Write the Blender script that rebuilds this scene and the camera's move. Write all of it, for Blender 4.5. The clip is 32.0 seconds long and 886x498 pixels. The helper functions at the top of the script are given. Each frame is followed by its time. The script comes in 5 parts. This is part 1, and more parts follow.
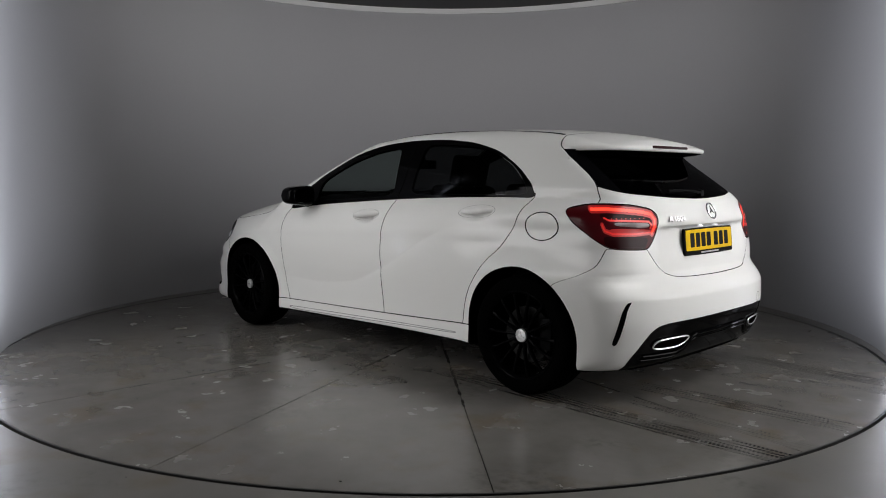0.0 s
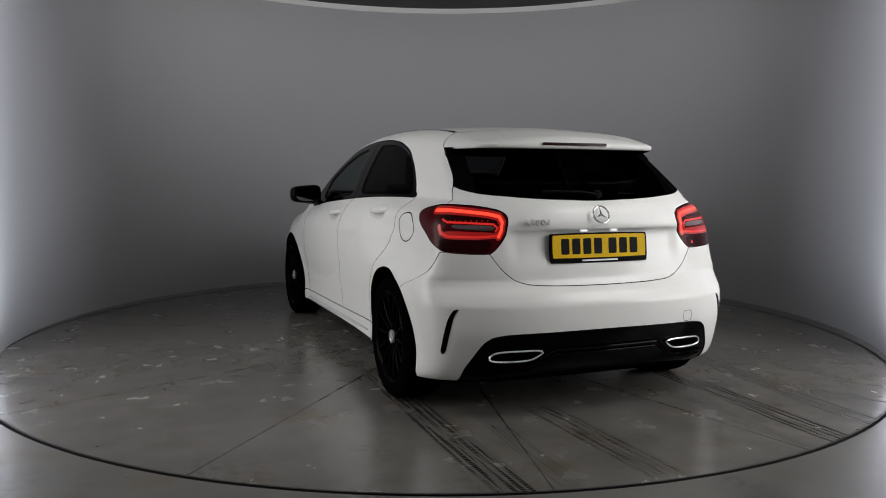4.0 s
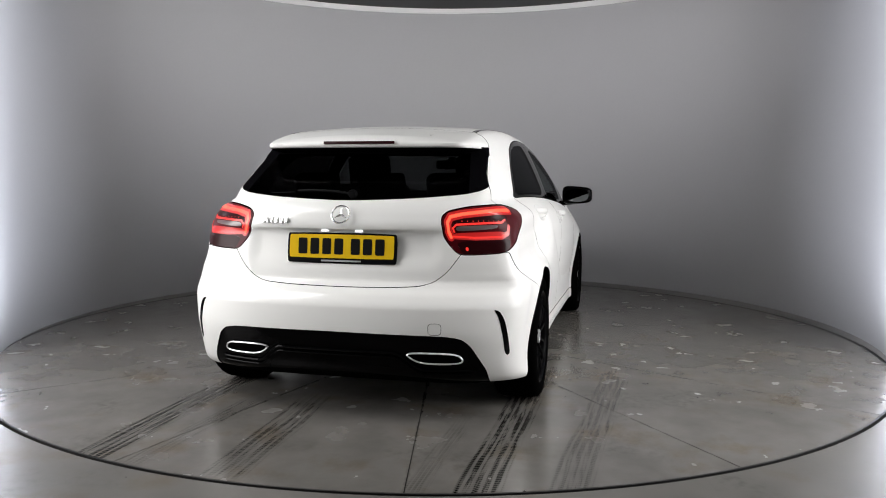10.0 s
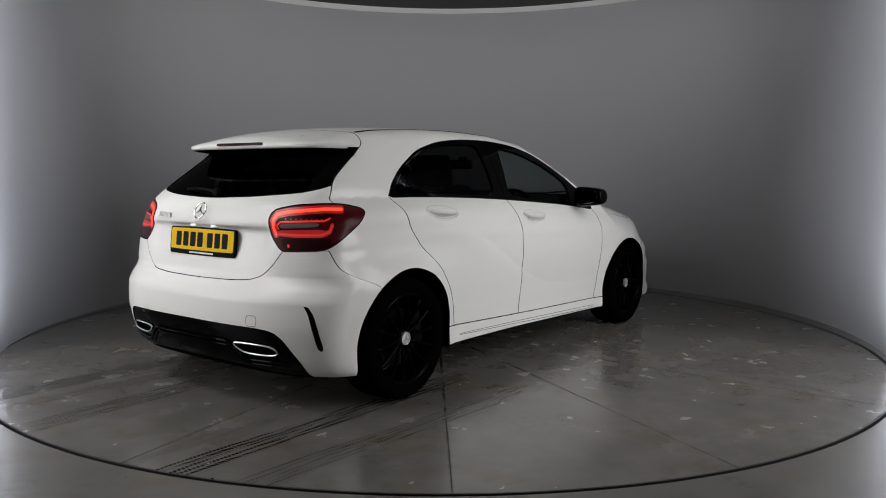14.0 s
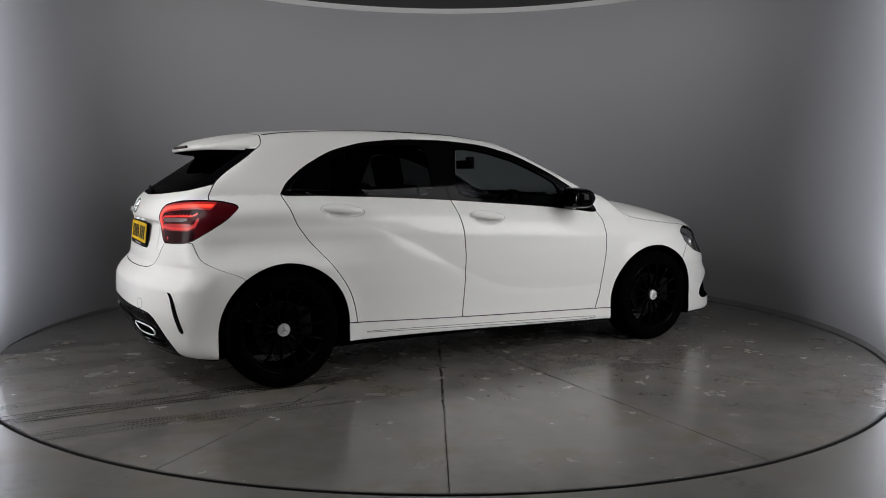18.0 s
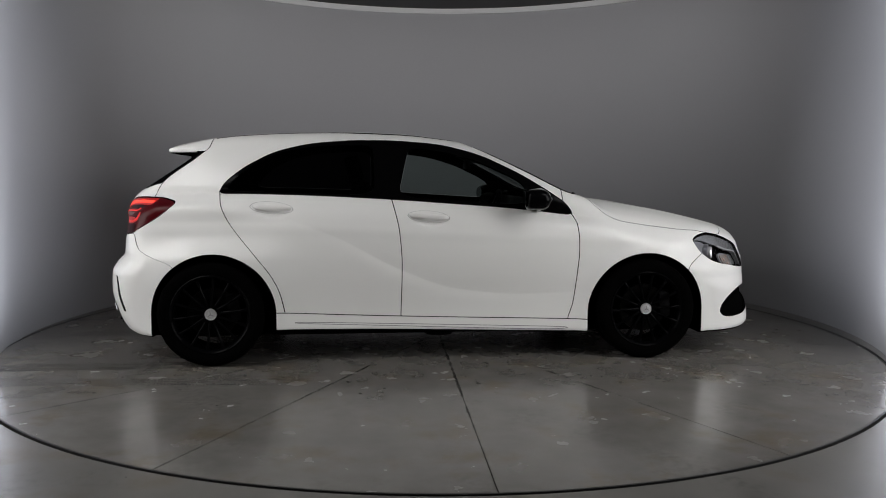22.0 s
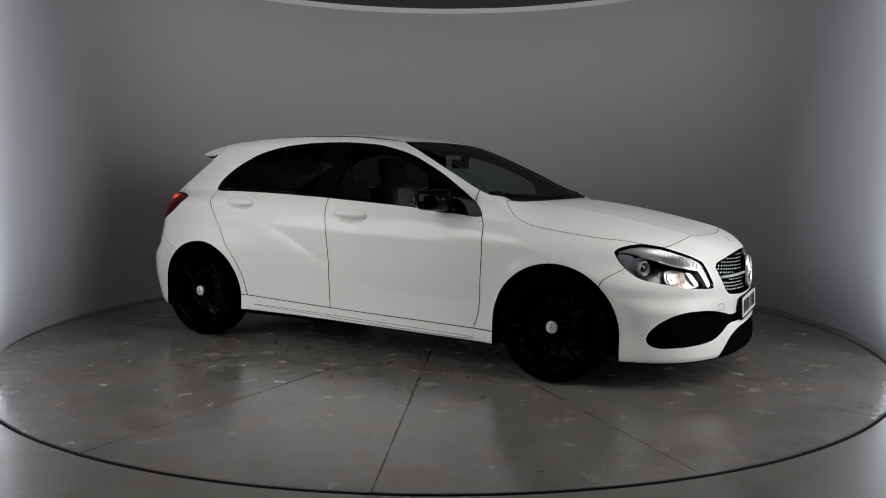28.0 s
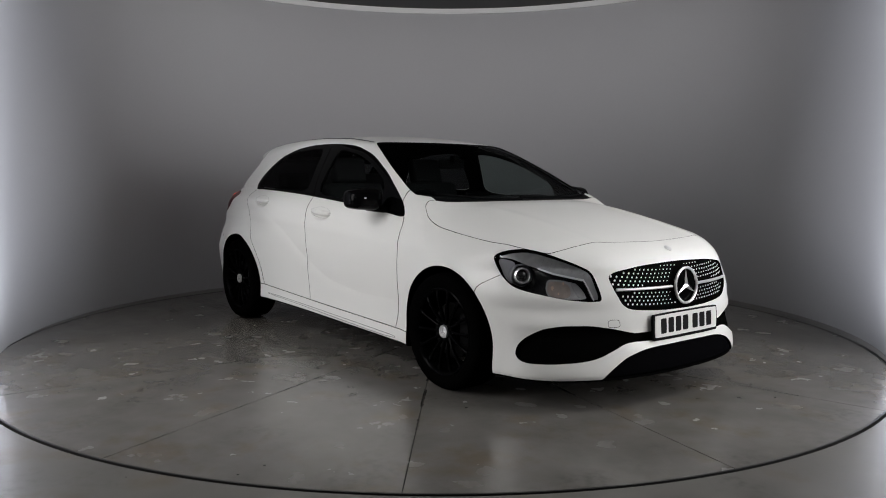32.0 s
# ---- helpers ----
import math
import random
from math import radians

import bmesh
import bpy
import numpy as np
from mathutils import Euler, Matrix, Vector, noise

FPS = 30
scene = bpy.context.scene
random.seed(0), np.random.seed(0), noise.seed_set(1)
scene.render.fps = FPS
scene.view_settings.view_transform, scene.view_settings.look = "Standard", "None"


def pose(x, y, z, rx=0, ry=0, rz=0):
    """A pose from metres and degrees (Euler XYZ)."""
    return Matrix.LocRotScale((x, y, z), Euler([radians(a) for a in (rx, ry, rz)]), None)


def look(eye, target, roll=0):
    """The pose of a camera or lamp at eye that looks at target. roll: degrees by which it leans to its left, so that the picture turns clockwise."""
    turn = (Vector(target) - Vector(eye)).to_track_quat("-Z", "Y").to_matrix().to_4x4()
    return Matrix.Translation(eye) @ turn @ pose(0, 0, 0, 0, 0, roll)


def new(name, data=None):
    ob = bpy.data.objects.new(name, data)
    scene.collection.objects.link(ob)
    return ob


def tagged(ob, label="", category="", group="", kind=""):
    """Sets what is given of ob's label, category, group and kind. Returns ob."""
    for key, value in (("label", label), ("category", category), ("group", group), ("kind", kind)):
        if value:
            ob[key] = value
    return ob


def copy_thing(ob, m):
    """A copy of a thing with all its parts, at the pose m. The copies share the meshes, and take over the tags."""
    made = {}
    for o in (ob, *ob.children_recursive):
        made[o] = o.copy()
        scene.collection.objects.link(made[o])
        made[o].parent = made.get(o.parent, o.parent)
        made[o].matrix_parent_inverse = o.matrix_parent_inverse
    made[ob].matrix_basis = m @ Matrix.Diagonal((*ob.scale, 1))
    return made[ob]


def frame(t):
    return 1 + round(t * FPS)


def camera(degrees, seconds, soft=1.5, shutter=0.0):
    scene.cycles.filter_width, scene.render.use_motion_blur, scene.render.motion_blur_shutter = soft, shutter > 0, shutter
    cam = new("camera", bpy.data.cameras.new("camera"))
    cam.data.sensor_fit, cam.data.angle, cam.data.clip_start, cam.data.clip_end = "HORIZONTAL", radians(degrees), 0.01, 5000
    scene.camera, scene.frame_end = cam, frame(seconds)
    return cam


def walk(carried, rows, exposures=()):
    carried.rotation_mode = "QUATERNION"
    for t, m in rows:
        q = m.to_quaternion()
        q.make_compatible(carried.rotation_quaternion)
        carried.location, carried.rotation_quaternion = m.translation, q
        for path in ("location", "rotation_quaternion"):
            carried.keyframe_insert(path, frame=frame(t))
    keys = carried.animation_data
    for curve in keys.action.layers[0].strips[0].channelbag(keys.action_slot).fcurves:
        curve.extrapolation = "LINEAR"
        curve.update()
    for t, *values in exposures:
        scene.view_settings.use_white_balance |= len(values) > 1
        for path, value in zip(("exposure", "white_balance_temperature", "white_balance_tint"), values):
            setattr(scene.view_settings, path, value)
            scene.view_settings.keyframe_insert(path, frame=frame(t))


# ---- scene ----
# ---------- camera: it stands still before the turntable ----------
cam = camera(59.23, 32.0, soft=1.0)
EYE = Vector((0.0, -5.675, 1.158))
AIM = EYE + Vector((math.sin(radians(0.311)) * math.cos(radians(5.42)), math.cos(radians(0.311)) * math.cos(radians(5.42)), -math.sin(radians(5.42))))
walk(cam, [(0.0, look(EYE, AIM, 0.255)), (32.0, look(EYE, AIM, 0.255))],
     exposures=[(0.0, 0.0), (3.0, 0.0), (5.0, 0.3), (6.0, 0.6), (7.0, 1.05), (8.0, 1.3), (9.0, 1.33), (10.0, 1.05), (11.0, 0.9), (12.0, 0.45), (13.0, 0.05), (28.0, 0.0), (32.0, 0.28)])

# ---------- light: a dim studio hall with lamps before and beside the cove ----------
world = bpy.data.worlds.new("hall")
world.use_nodes = True
scene.world = world
world.node_tree.nodes["Background"].inputs[0].default_value = (0.5, 0.52, 0.56, 1)
world.node_tree.nodes["Background"].inputs[1].default_value = 0.02


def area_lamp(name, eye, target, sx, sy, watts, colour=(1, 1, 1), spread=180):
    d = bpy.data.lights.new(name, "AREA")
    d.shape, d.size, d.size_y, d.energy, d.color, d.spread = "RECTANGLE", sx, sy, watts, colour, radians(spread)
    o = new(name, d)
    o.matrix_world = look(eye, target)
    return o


# tall light strips by both ends of the curved wall, turned to the wall
for sgn in (-1, 1):
    x = 0.04 + sgn * 2.635
    area_lamp("side_strip_light", (x, -1.11, 1.55), (x + sgn * 0.77, -1.11 + 0.64, 1.55), 0.04, 2.7, 36, (0.86, 0.90, 1.0), 88)
# unseen ceiling lamps, added to brighten the upper part of the curved wall
for i in range(6):
    area_lamp("added_wall_wash", (-1.75 + 0.7 * i, -0.55, 2.93), (-2.4 + 0.96 * i, 2.9, 2.45), 0.25, 0.10, 1.75, (1.0, 0.985, 0.98), 75)
# unseen tilted lamp added under the ceiling on each side, before the turntable's middle
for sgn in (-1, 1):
    area_lamp("added_overhead_light", (sgn * 2.35, -2.35, 2.90), (sgn * 0.9, -1.2, 0.0), 1.4, 1.7, 22, (1.0, 0.985, 0.98), 115)
# unseen tall lamp added on each side, before the open end of the cove
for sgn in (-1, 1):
    area_lamp("added_side_light", (sgn * 4.5, -2.75, 1.75), (0, -0.5, 0.7), 2.0, 2.3, 34 + 4 * sgn, (1.0, 0.985, 0.985), 120)
# small spots far back in the hall's ceiling
for i in range(10):
    area_lamp("ceiling_spot", (-3.6 + 0.8 * i, -5.9 - 0.5 * (i % 2), 2.95), (-0.9 + 0.2 * i, -0.5, 0.8), 0.16, 0.16, 1.0, (1.0, 0.985, 0.98))

# ---------- materials ----------


def mat(name, base, rough=0.5, metal=0.0, grain=0.0, scale=30.0, bump=0.0, coat=0.0, vary=0.0, emit=None, power=0.0, spec=0.5, coarse=2.0):
    m = bpy.data.materials.new(name)
    m.use_nodes = True
    nt = m.node_tree
    b = nt.nodes["Principled BSDF"]
    b.inputs["Base Color"].default_value = (*base, 1)
    b.inputs["Roughness"].default_value = rough
    b.inputs["Metallic"].default_value = metal
    b.inputs["Coat Weight"].default_value = coat
    b.inputs["Coat Roughness"].default_value = 0.03
    b.inputs["Specular IOR Level"].default_value = spec
    if emit:
        b.inputs["Emission Color"].default_value = (*emit, 1)
        b.inputs["Emission Strength"].default_value = power
    if grain or bump or vary:
        co = nt.nodes.new("ShaderNodeTexCoord")
        n1 = nt.nodes.new("ShaderNodeTexNoise")
        n1.inputs["Scale"].default_value = scale
        n1.inputs["Detail"].default_value = 6
        n2 = nt.nodes.new("ShaderNodeTexNoise")
        n2.inputs["Scale"].default_value = coarse
        n2.inputs["Detail"].default_value = 5
        for n in (n1, n2):
            nt.links.new(co.outputs["Object"], n.inputs["Vector"])
        add = nt.nodes.new("ShaderNodeMath")
        add.operation = "MULTIPLY_ADD"
        add.inputs[1].default_value = grain * 2
        nt.links.new(n1.outputs["Fac"], add.inputs[0])
        mul = nt.nodes.new("ShaderNodeMath")
        mul.operation = "MULTIPLY_ADD"
        mul.inputs[1].default_value = vary * 2
        mul.inputs[2].default_value = 1 - grain - vary
        nt.links.new(n2.outputs["Fac"], mul.inputs[0])
        nt.links.new(mul.outputs[0], add.inputs[2])
        mix = nt.nodes.new("ShaderNodeVectorMath")
        mix.operation = "SCALE"
        mix.inputs[0].default_value = base
        nt.links.new(add.outputs[0], mix.inputs["Scale"])
        nt.links.new(mix.outputs[0], b.inputs["Base Color"])
        if bump:
            bp = nt.nodes.new("ShaderNodeBump")
            bp.inputs["Strength"].default_value = bump
            bp.inputs["Distance"].default_value = 0.002
            nt.links.new(n1.outputs["Fac"], bp.inputs["Height"])
            nt.links.new(bp.outputs[0], b.inputs["Normal"])
    return m


def glass_mat(name, tint, rough=0.0):
    m = bpy.data.materials.new(name)
    m.use_nodes = True
    nt = m.node_tree
    nt.nodes.remove(nt.nodes["Principled BSDF"])
    tr = nt.nodes.new("ShaderNodeBsdfTransparent")
    tr.inputs[0].default_value = (*tint, 1)
    gl = nt.nodes.new("ShaderNodeBsdfGlossy")
    gl.inputs["Roughness"].default_value = rough
    gl.inputs[0].default_value = (0.13, 0.13, 0.135, 1)
    lw = nt.nodes.new("ShaderNodeLayerWeight")
    lw.inputs[0].default_value = 0.5
    pw = nt.nodes.new("ShaderNodeMath")
    pw.operation = "POWER"
    pw.inputs[1].default_value = 5.0
    nt.links.new(lw.outputs["Facing"], pw.inputs[0])
    fr = nt.nodes.new("ShaderNodeMath")
    fr.operation = "MULTIPLY_ADD"
    fr.inputs[1].default_value, fr.inputs[2].default_value = 0.9, 0.035
    nt.links.new(pw.outputs[0], fr.inputs[0])
    mx = nt.nodes.new("ShaderNodeMixShader")
    nt.links.new(fr.outputs[0], mx.inputs[0])
    nt.links.new(tr.outputs[0], mx.inputs[1])
    nt.links.new(gl.outputs[0], mx.inputs[2])
    nt.links.new(mx.outputs[0], nt.nodes["Material Output"].inputs[0])
    return m


PAINT = mat("white_car_paint", (0.80, 0.80, 0.78), 0.5, spec=0.10, coat=0.5, grain=0.01, scale=600, vary=0.012, coarse=1.5)
BLACK = mat("gloss_black", (0.0018, 0.0018, 0.002), 0.06, spec=0.05, vary=0.2)
PLASTIC = mat("black_plastic", (0.004, 0.004, 0.0045), 0.5, spec=0.04, grain=0.2, scale=700, bump=0.2)
RUBBER = mat("tyre_rubber", (0.0016, 0.0016, 0.0016), 0.9, spec=0.0, grain=0.25, scale=60, bump=0.3, vary=0.2)
ALLOY = mat("black_alloy", (0.0014, 0.0014, 0.0016), 0.22, spec=0.02, vary=0.15)
CHROME = mat("chrome", (0.86, 0.86, 0.87), 0.18, metal=0.6, coat=0.5)
SATIN = mat("satin_silver", (0.66, 0.66, 0.67), 0.32, metal=0.65)
DARK = mat("dark_underbody_and_gaps", (0.002, 0.002, 0.002), 0.9, spec=0.0, grain=0.2, scale=20)
GLASS = glass_mat("clear_glass", (0.50, 0.545, 0.535))
PRIVACY = glass_mat("tinted_glass", (0.07, 0.07, 0.074))
LENS = glass_mat("lamp_lens", (0.93, 0.94, 0.95))
RED = mat("red_lens", (0.060, 0.0025, 0.005), 0.3, spec=0.1, coat=0.05)
GLOW = mat("red_lamp_glow", (0.6, 0.02, 0.02), 0.3, emit=(1.0, 0.055, 0.025), power=1.5)
YELLOW = mat("plate_yellow", (0.72, 0.46, 0.008), 0.45, spec=0.12, vary=0.03, coarse=30)
PLATE_WHITE = mat("plate_white", (0.72, 0.72, 0.70), 0.35, vary=0.03, coarse=30)
INK = mat("plate_black", (0.004, 0.004, 0.004), 0.5, spec=0.1)
FABRIC = mat("dark_fabric", (0.010, 0.010, 0.011), 0.85, grain=0.3, scale=300, bump=0.4)


# ---------- mesh helpers ----------


def mesh(name, verts, faces, material, parent=None, label="", smooth=True, normals=None, sharp=None):
    me = bpy.data.meshes.new(name)
    me.from_pydata([tuple(q) for q in verts], [], [tuple(int(i) for i in f) for f in faces])
    me.materials.append(material)
    me.polygons.foreach_set("use_smooth", [smooth] * len(me.polygons))
    if sharp is not None:
        me.set_sharp_from_angle(angle=radians(sharp))
    if normals is not None:
        me.validate()
        normals = np.nan_to_num(np.asarray(normals, float))
        n = np.empty(len(me.vertices) * 3)
        me.vertex_normals.foreach_get("vector", n)
        n = n.reshape(-1, 3)
        flat = (normals * normals).sum(1) > 0.5
        n[flat] = normals[flat]
        at = me.attributes.new("custom_normal", "FLOAT_VECTOR", "POINT")
        at.data.foreach_set("vector", n.ravel())
    ob = new(name, me)
    if parent:
        ob.parent = parent
    return tagged(ob, label) if label else ob


def part(name, bm, material, parent, label="", sharp=35):
    me = bpy.data.meshes.new(name)
    bm.normal_update()
    bm.to_mesh(me)
    bm.free()
    me.materials.append(material)
    me.polygons.foreach_set("use_smooth", [True] * len(me.polygons))
    me.set_sharp_from_angle(angle=radians(sharp))
    ob = new(name, me)
    if parent:
        ob.parent = parent
    return tagged(ob, label) if label else ob


def box_bm(sx, sy, sz, m=None, bevel=0.0, seg=2, bm=None):
    b = bmesh.new()
    bmesh.ops.create_cube(b, size=1.0)
    for q in b.verts:
        q.co.x *= sx
        q.co.y *= sy
        q.co.z *= sz
    if bevel:
        bmesh.ops.bevel(b, geom=b.edges[:], offset=bevel, segments=seg, profile=0.6, affect="EDGES")
    if m is not None:
        b.transform(m)
    if bm is None:
        return b
    merge(bm, b)
    return bm


def merge(bm, other):
    me = bpy.data.meshes.new("tmp")
    other.to_mesh(me)
    other.free()
    bm.from_mesh(me)
    bpy.data.meshes.remove(me)


def lathe_bm(profile, n=64, closed=False):
    """Turns a profile of (radius, along) round the y axis."""
    bm = bmesh.new()
    rings = []
    for r, y in profile:
        if r < 1e-6:
            rings.append([bm.verts.new((0, y, 0))])
        else:
            rings.append([bm.verts.new((r * math.cos(2 * math.pi * i / n), y, r * math.sin(2 * math.pi * i / n))) for i in range(n)])
    pairs = list(zip(rings, rings[1:])) + ([(rings[-1], rings[0])] if closed else [])
    for a, b in pairs:
        for i in range(n):
            j = (i + 1) % n
            f = [a[i % len(a)], a[j % len(a)], b[j % len(b)], b[i % len(b)]]
            f = list(dict.fromkeys(f))
            if len(f) > 2:
                bm.faces.new(f)
    bmesh.ops.recalc_face_normals(bm, faces=bm.faces[:])
    return bm


def tube_bm(path, r, n=8, closed=False, flat=1.0):
    """A round bar along a path of points."""
    pts = [Vector(q) for q in path]
    bm = bmesh.new()
    rings = []
    k = len(pts)
    for i, q in enumerate(pts):
        a = pts[(i - 1) % k] if closed or i else q
        b = pts[(i + 1) % k] if closed or i < k - 1 else q
        d = (b - a).normalized()
        s = d.cross(Vector((0, 0, 1)))
        if s.length < 0.05:
            s = d.cross(Vector((0, 1, 0)))
        s.normalize()
        u = s.cross(d)
        rings.append([bm.verts.new(q + r * (math.cos(2 * math.pi * j / n) * s + flat * math.sin(2 * math.pi * j / n) * u)) for j in range(n)])
    for a, b in list(zip(rings, rings[1:])) + ([(rings[-1], rings[0])] if closed else []):
        for j in range(n):
            bm.faces.new([a[j], a[(j + 1) % n], b[(j + 1) % n], b[j]])
    if not closed:
        bm.faces.new(rings[0][::-1])
        bm.faces.new(rings[-1])
    bmesh.ops.recalc_face_normals(bm, faces=bm.faces[:])
    return bm


def rounded(pts, rounds=2, cut=0.25):
    q = np.array(pts, float)
    for _ in range(rounds):
        b = np.roll(q, -1, 0)
        q = np.stack([q * (1 - cut) + b * cut, q * cut + b * (1 - cut)], 1).reshape(-1, q.shape[1])
    return q


def slab_bm(outline, depth, m=None, bevel=0.0, hole=None):
    """A flat plate with the given outline in xy, depth along z."""
    bm = bmesh.new()
    vs = [bm.verts.new((q[0], q[1], 0)) for q in outline]
    f = bm.faces.new(vs)
    r = bmesh.ops.extrude_face_region(bm, geom=[f])
    for q in r["geom"]:
        if isinstance(q, bmesh.types.BMVert):
            q.co.z += depth
    bmesh.ops.recalc_face_normals(bm, faces=bm.faces[:])
    if bevel:
        top = [e for e in bm.edges if all(abs(q.co.z - depth) < 1e-6 for q in e.verts)]
        bmesh.ops.bevel(bm, geom=top, offset=bevel, segments=2, profile=0.6, affect="EDGES")
    if m is not None:
        bm.transform(m)
    return bm


WALL = mat("grey_cove_paint", (0.42, 0.418, 0.432), 0.60, grain=0.02, scale=40, vary=0.03, coarse=0.8, bump=0.05)
HALL = mat("hall_paint", (0.10, 0.10, 0.102), 0.8, grain=0.03, vary=0.05)
CEIL = mat("ceiling_paint", (0.10, 0.10, 0.10), 0.8, grain=0.03, vary=0.05)
TRIM = mat("white_trim", (0.80, 0.80, 0.80), 0.5, vary=0.03)


def concrete(name, tracks, gloss=0.05):
    """Polished concrete, stained and speckled; on the deck also with the rubber of tyre tracks."""
    m = bpy.data.materials.new(name)
    m.use_nodes = True
    nt = m.node_tree
    b = nt.nodes["Principled BSDF"]
    co = nt.nodes.new("ShaderNodeTexCoord").outputs["Object"]

    def put(q, socket):
        if isinstance(q, (int, float)):
            socket.default_value = q
        else:
            nt.links.new(q, socket)

    def calc(op, a, c=0.0, d=0.0, clamp=False):
        n = nt.nodes.new("ShaderNodeMath")
        n.operation, n.use_clamp = op, clamp
        for q, socket in zip((a, c, d), n.inputs):
            put(q, socket)
        return n.outputs[0]

    def tex(scale, detail=5.0, rough=0.55, at=None):
        n = nt.nodes.new("ShaderNodeTexNoise")
        n.inputs["Scale"].default_value, n.inputs["Detail"].default_value, n.inputs["Roughness"].default_value = scale, detail, rough
        nt.links.new(at or co, n.inputs["Vector"])
        return n.outputs["Fac"]

    def ramp(v, lo, hi):
        n = nt.nodes.new("ShaderNodeMapRange")
        n.interpolation_type = "SMOOTHSTEP"
        n.inputs["From Min"].default_value, n.inputs["From Max"].default_value = lo, hi
        nt.links.new(v, n.inputs["Value"])
        return n.outputs[0]

    def stretched(sx, sy):
        n = nt.nodes.new("ShaderNodeMapping")
        n.inputs["Scale"].default_value = (sx, sy, 1)
        nt.links.new(co, n.inputs["Vector"])
        return n.outputs[0]
    cloud, blot, grain = tex(1.3, 4), tex(5.0, 4, 0.5), tex(60.0, 2)
    tone = calc("ADD", calc("MULTIPLY", cloud, 0.70), calc("ADD", calc("MULTIPLY", blot, 0.62), calc("MULTIPLY", grain, 0.05)))
    tone = calc("ADD", tone, 0.315)
    # sparse dark specks and soft worn patches
    vor = nt.nodes.new("ShaderNodeTexVoronoi")
    vor.inputs["Scale"].default_value = 7.0
    nt.links.new(co, vor.inputs["Vector"])
    hue = nt.nodes.new("ShaderNodeSeparateColor")
    nt.links.new(vor.outputs["Color"], hue.inputs[0])
    size = calc("MULTIPLY", calc("MULTIPLY", hue.outputs[0], hue.outputs[0]), 0.075)
    ragged = calc("ADD", vor.outputs["Distance"], calc("MULTIPLY", calc("SUBTRACT", tex(40.0, 2), 0.5), 0.10))
    speck = calc("MULTIPLY", calc("LESS_THAN", ragged, size), calc("GREATER_THAN", hue.outputs[1], 0.55))
    worn = calc("MULTIPLY", ramp(tex(24.0, 3, 0.5), 0.35, 0.80), ramp(tex(1.9, 3), 0.50, 0.70))
    dark = calc("MAXIMUM", calc("MULTIPLY", speck, 0.8), calc("MULTIPLY", worn, 0.35))
    if tracks:
        sep = nt.nodes.new("ShaderNodeSeparateXYZ")
        nt.links.new(co, sep.inputs[0])
        x, y = sep.outputs[0], sep.outputs[1]
        # grime and broken edges along the joints of the wedges, worst towards the middle
        far = calc("SQRT", calc("ADD", calc("MULTIPLY", x, x), calc("MULTIPLY", y, y)))
        wob = calc("MULTIPLY", calc("SUBTRACT", tex(22.0, 4, 0.6), 0.5), 0.022)
        worst = calc("SUBTRACT", 1.0, calc("MULTIPLY", ramp(far, 1.1, 2.7), 0.75))
        for deg in JOINTS:
            c, d = math.cos(radians(deg)), math.sin(radians(deg))
            off = calc("ABSOLUTE", calc("ADD", calc("SUBTRACT", calc("MULTIPLY", y, c), calc("MULTIPLY", x, d)), wob))
            along = calc("GREATER_THAN", calc("ADD", calc("MULTIPLY", x, c), calc("MULTIPLY", y, d)), 0.1)
            line = calc("MULTIPLY", calc("SUBTRACT", 1.0, ramp(off, 0.002, 0.011)), along)
            line = calc("MULTIPLY", calc("MULTIPLY", line, worst), ramp(tex(4.2, 3, 0.6), 0.44, 0.54))
            dark = calc("MAXIMUM", dark, calc("MULTIPLY", line, 0.92))
        # dark smears where cars have stood and been turned
        smear = calc("MULTIPLY", ramp(tex(3.4, 6, 0.62, stretched(1.6, 0.8)), 0.60, 0.74), calc("SUBTRACT", 1.0, ramp(far, 1.2, 2.4)))
        dark = calc("MAXIMUM", dark, calc("MULTIPLY", smear, 0.75))
        bend = calc("MULTIPLY", calc("SUBTRACT", tex(1.1, 1), 0.5), 0.06)
        tread = calc("SINE", calc("ADD", calc("MULTIPLY", x, 2 * math.pi / 0.019), calc("MULTIPLY", calc("SINE", calc("MULTIPLY", y, 2 * math.pi / 0.10)), 2.2)))
        tread = calc("ADD", calc("MULTIPLY", ramp(tread, -0.7, 0.2), 0.5), 0.5)
        for x0, x1, y0, lean, half, force in tracks:
            side = calc("SUBTRACT", calc("ADD", y, bend), calc("ADD", calc("MULTIPLY", x, -lean), y0 - 2.2 * lean))
            off = calc("ABSOLUTE", side)
            band = calc("SUBTRACT", 1.0, ramp(off, half * 0.78, half))
            run = calc("MULTIPLY", ramp(x, x0, x0 + 0.10), calc("SUBTRACT", 1.0, ramp(x, x1 - 0.5, x1)))
            ribs = ramp(calc("SINE", calc("MULTIPLY", side, 2 * math.pi / (half * 0.36))), -0.8, 0.0)
            fade = calc("ADD", calc("MULTIPLY", ramp(tex(12.0, 5, 0.65, stretched(0.22, 3.0)), 0.38, 0.58), 0.8), 0.2)
            mark = calc("MULTIPLY", calc("MULTIPLY", band, run), calc("MULTIPLY", calc("MULTIPLY", calc("ADD", calc("MULTIPLY", ribs, 0.75), 0.25), tread), fade))
            dark = calc("MAXIMUM", dark, calc("MULTIPLY", mark, force))
    fac = calc("MULTIPLY", tone, calc("SUBTRACT", 1.0, dark))
    sc = nt.nodes.new("ShaderNodeVectorMath")
    sc.operation = "SCALE"
    # brownish stains over the grey
    tint = nt.nodes.new("ShaderNodeMix")
    tint.data_type = "RGBA"
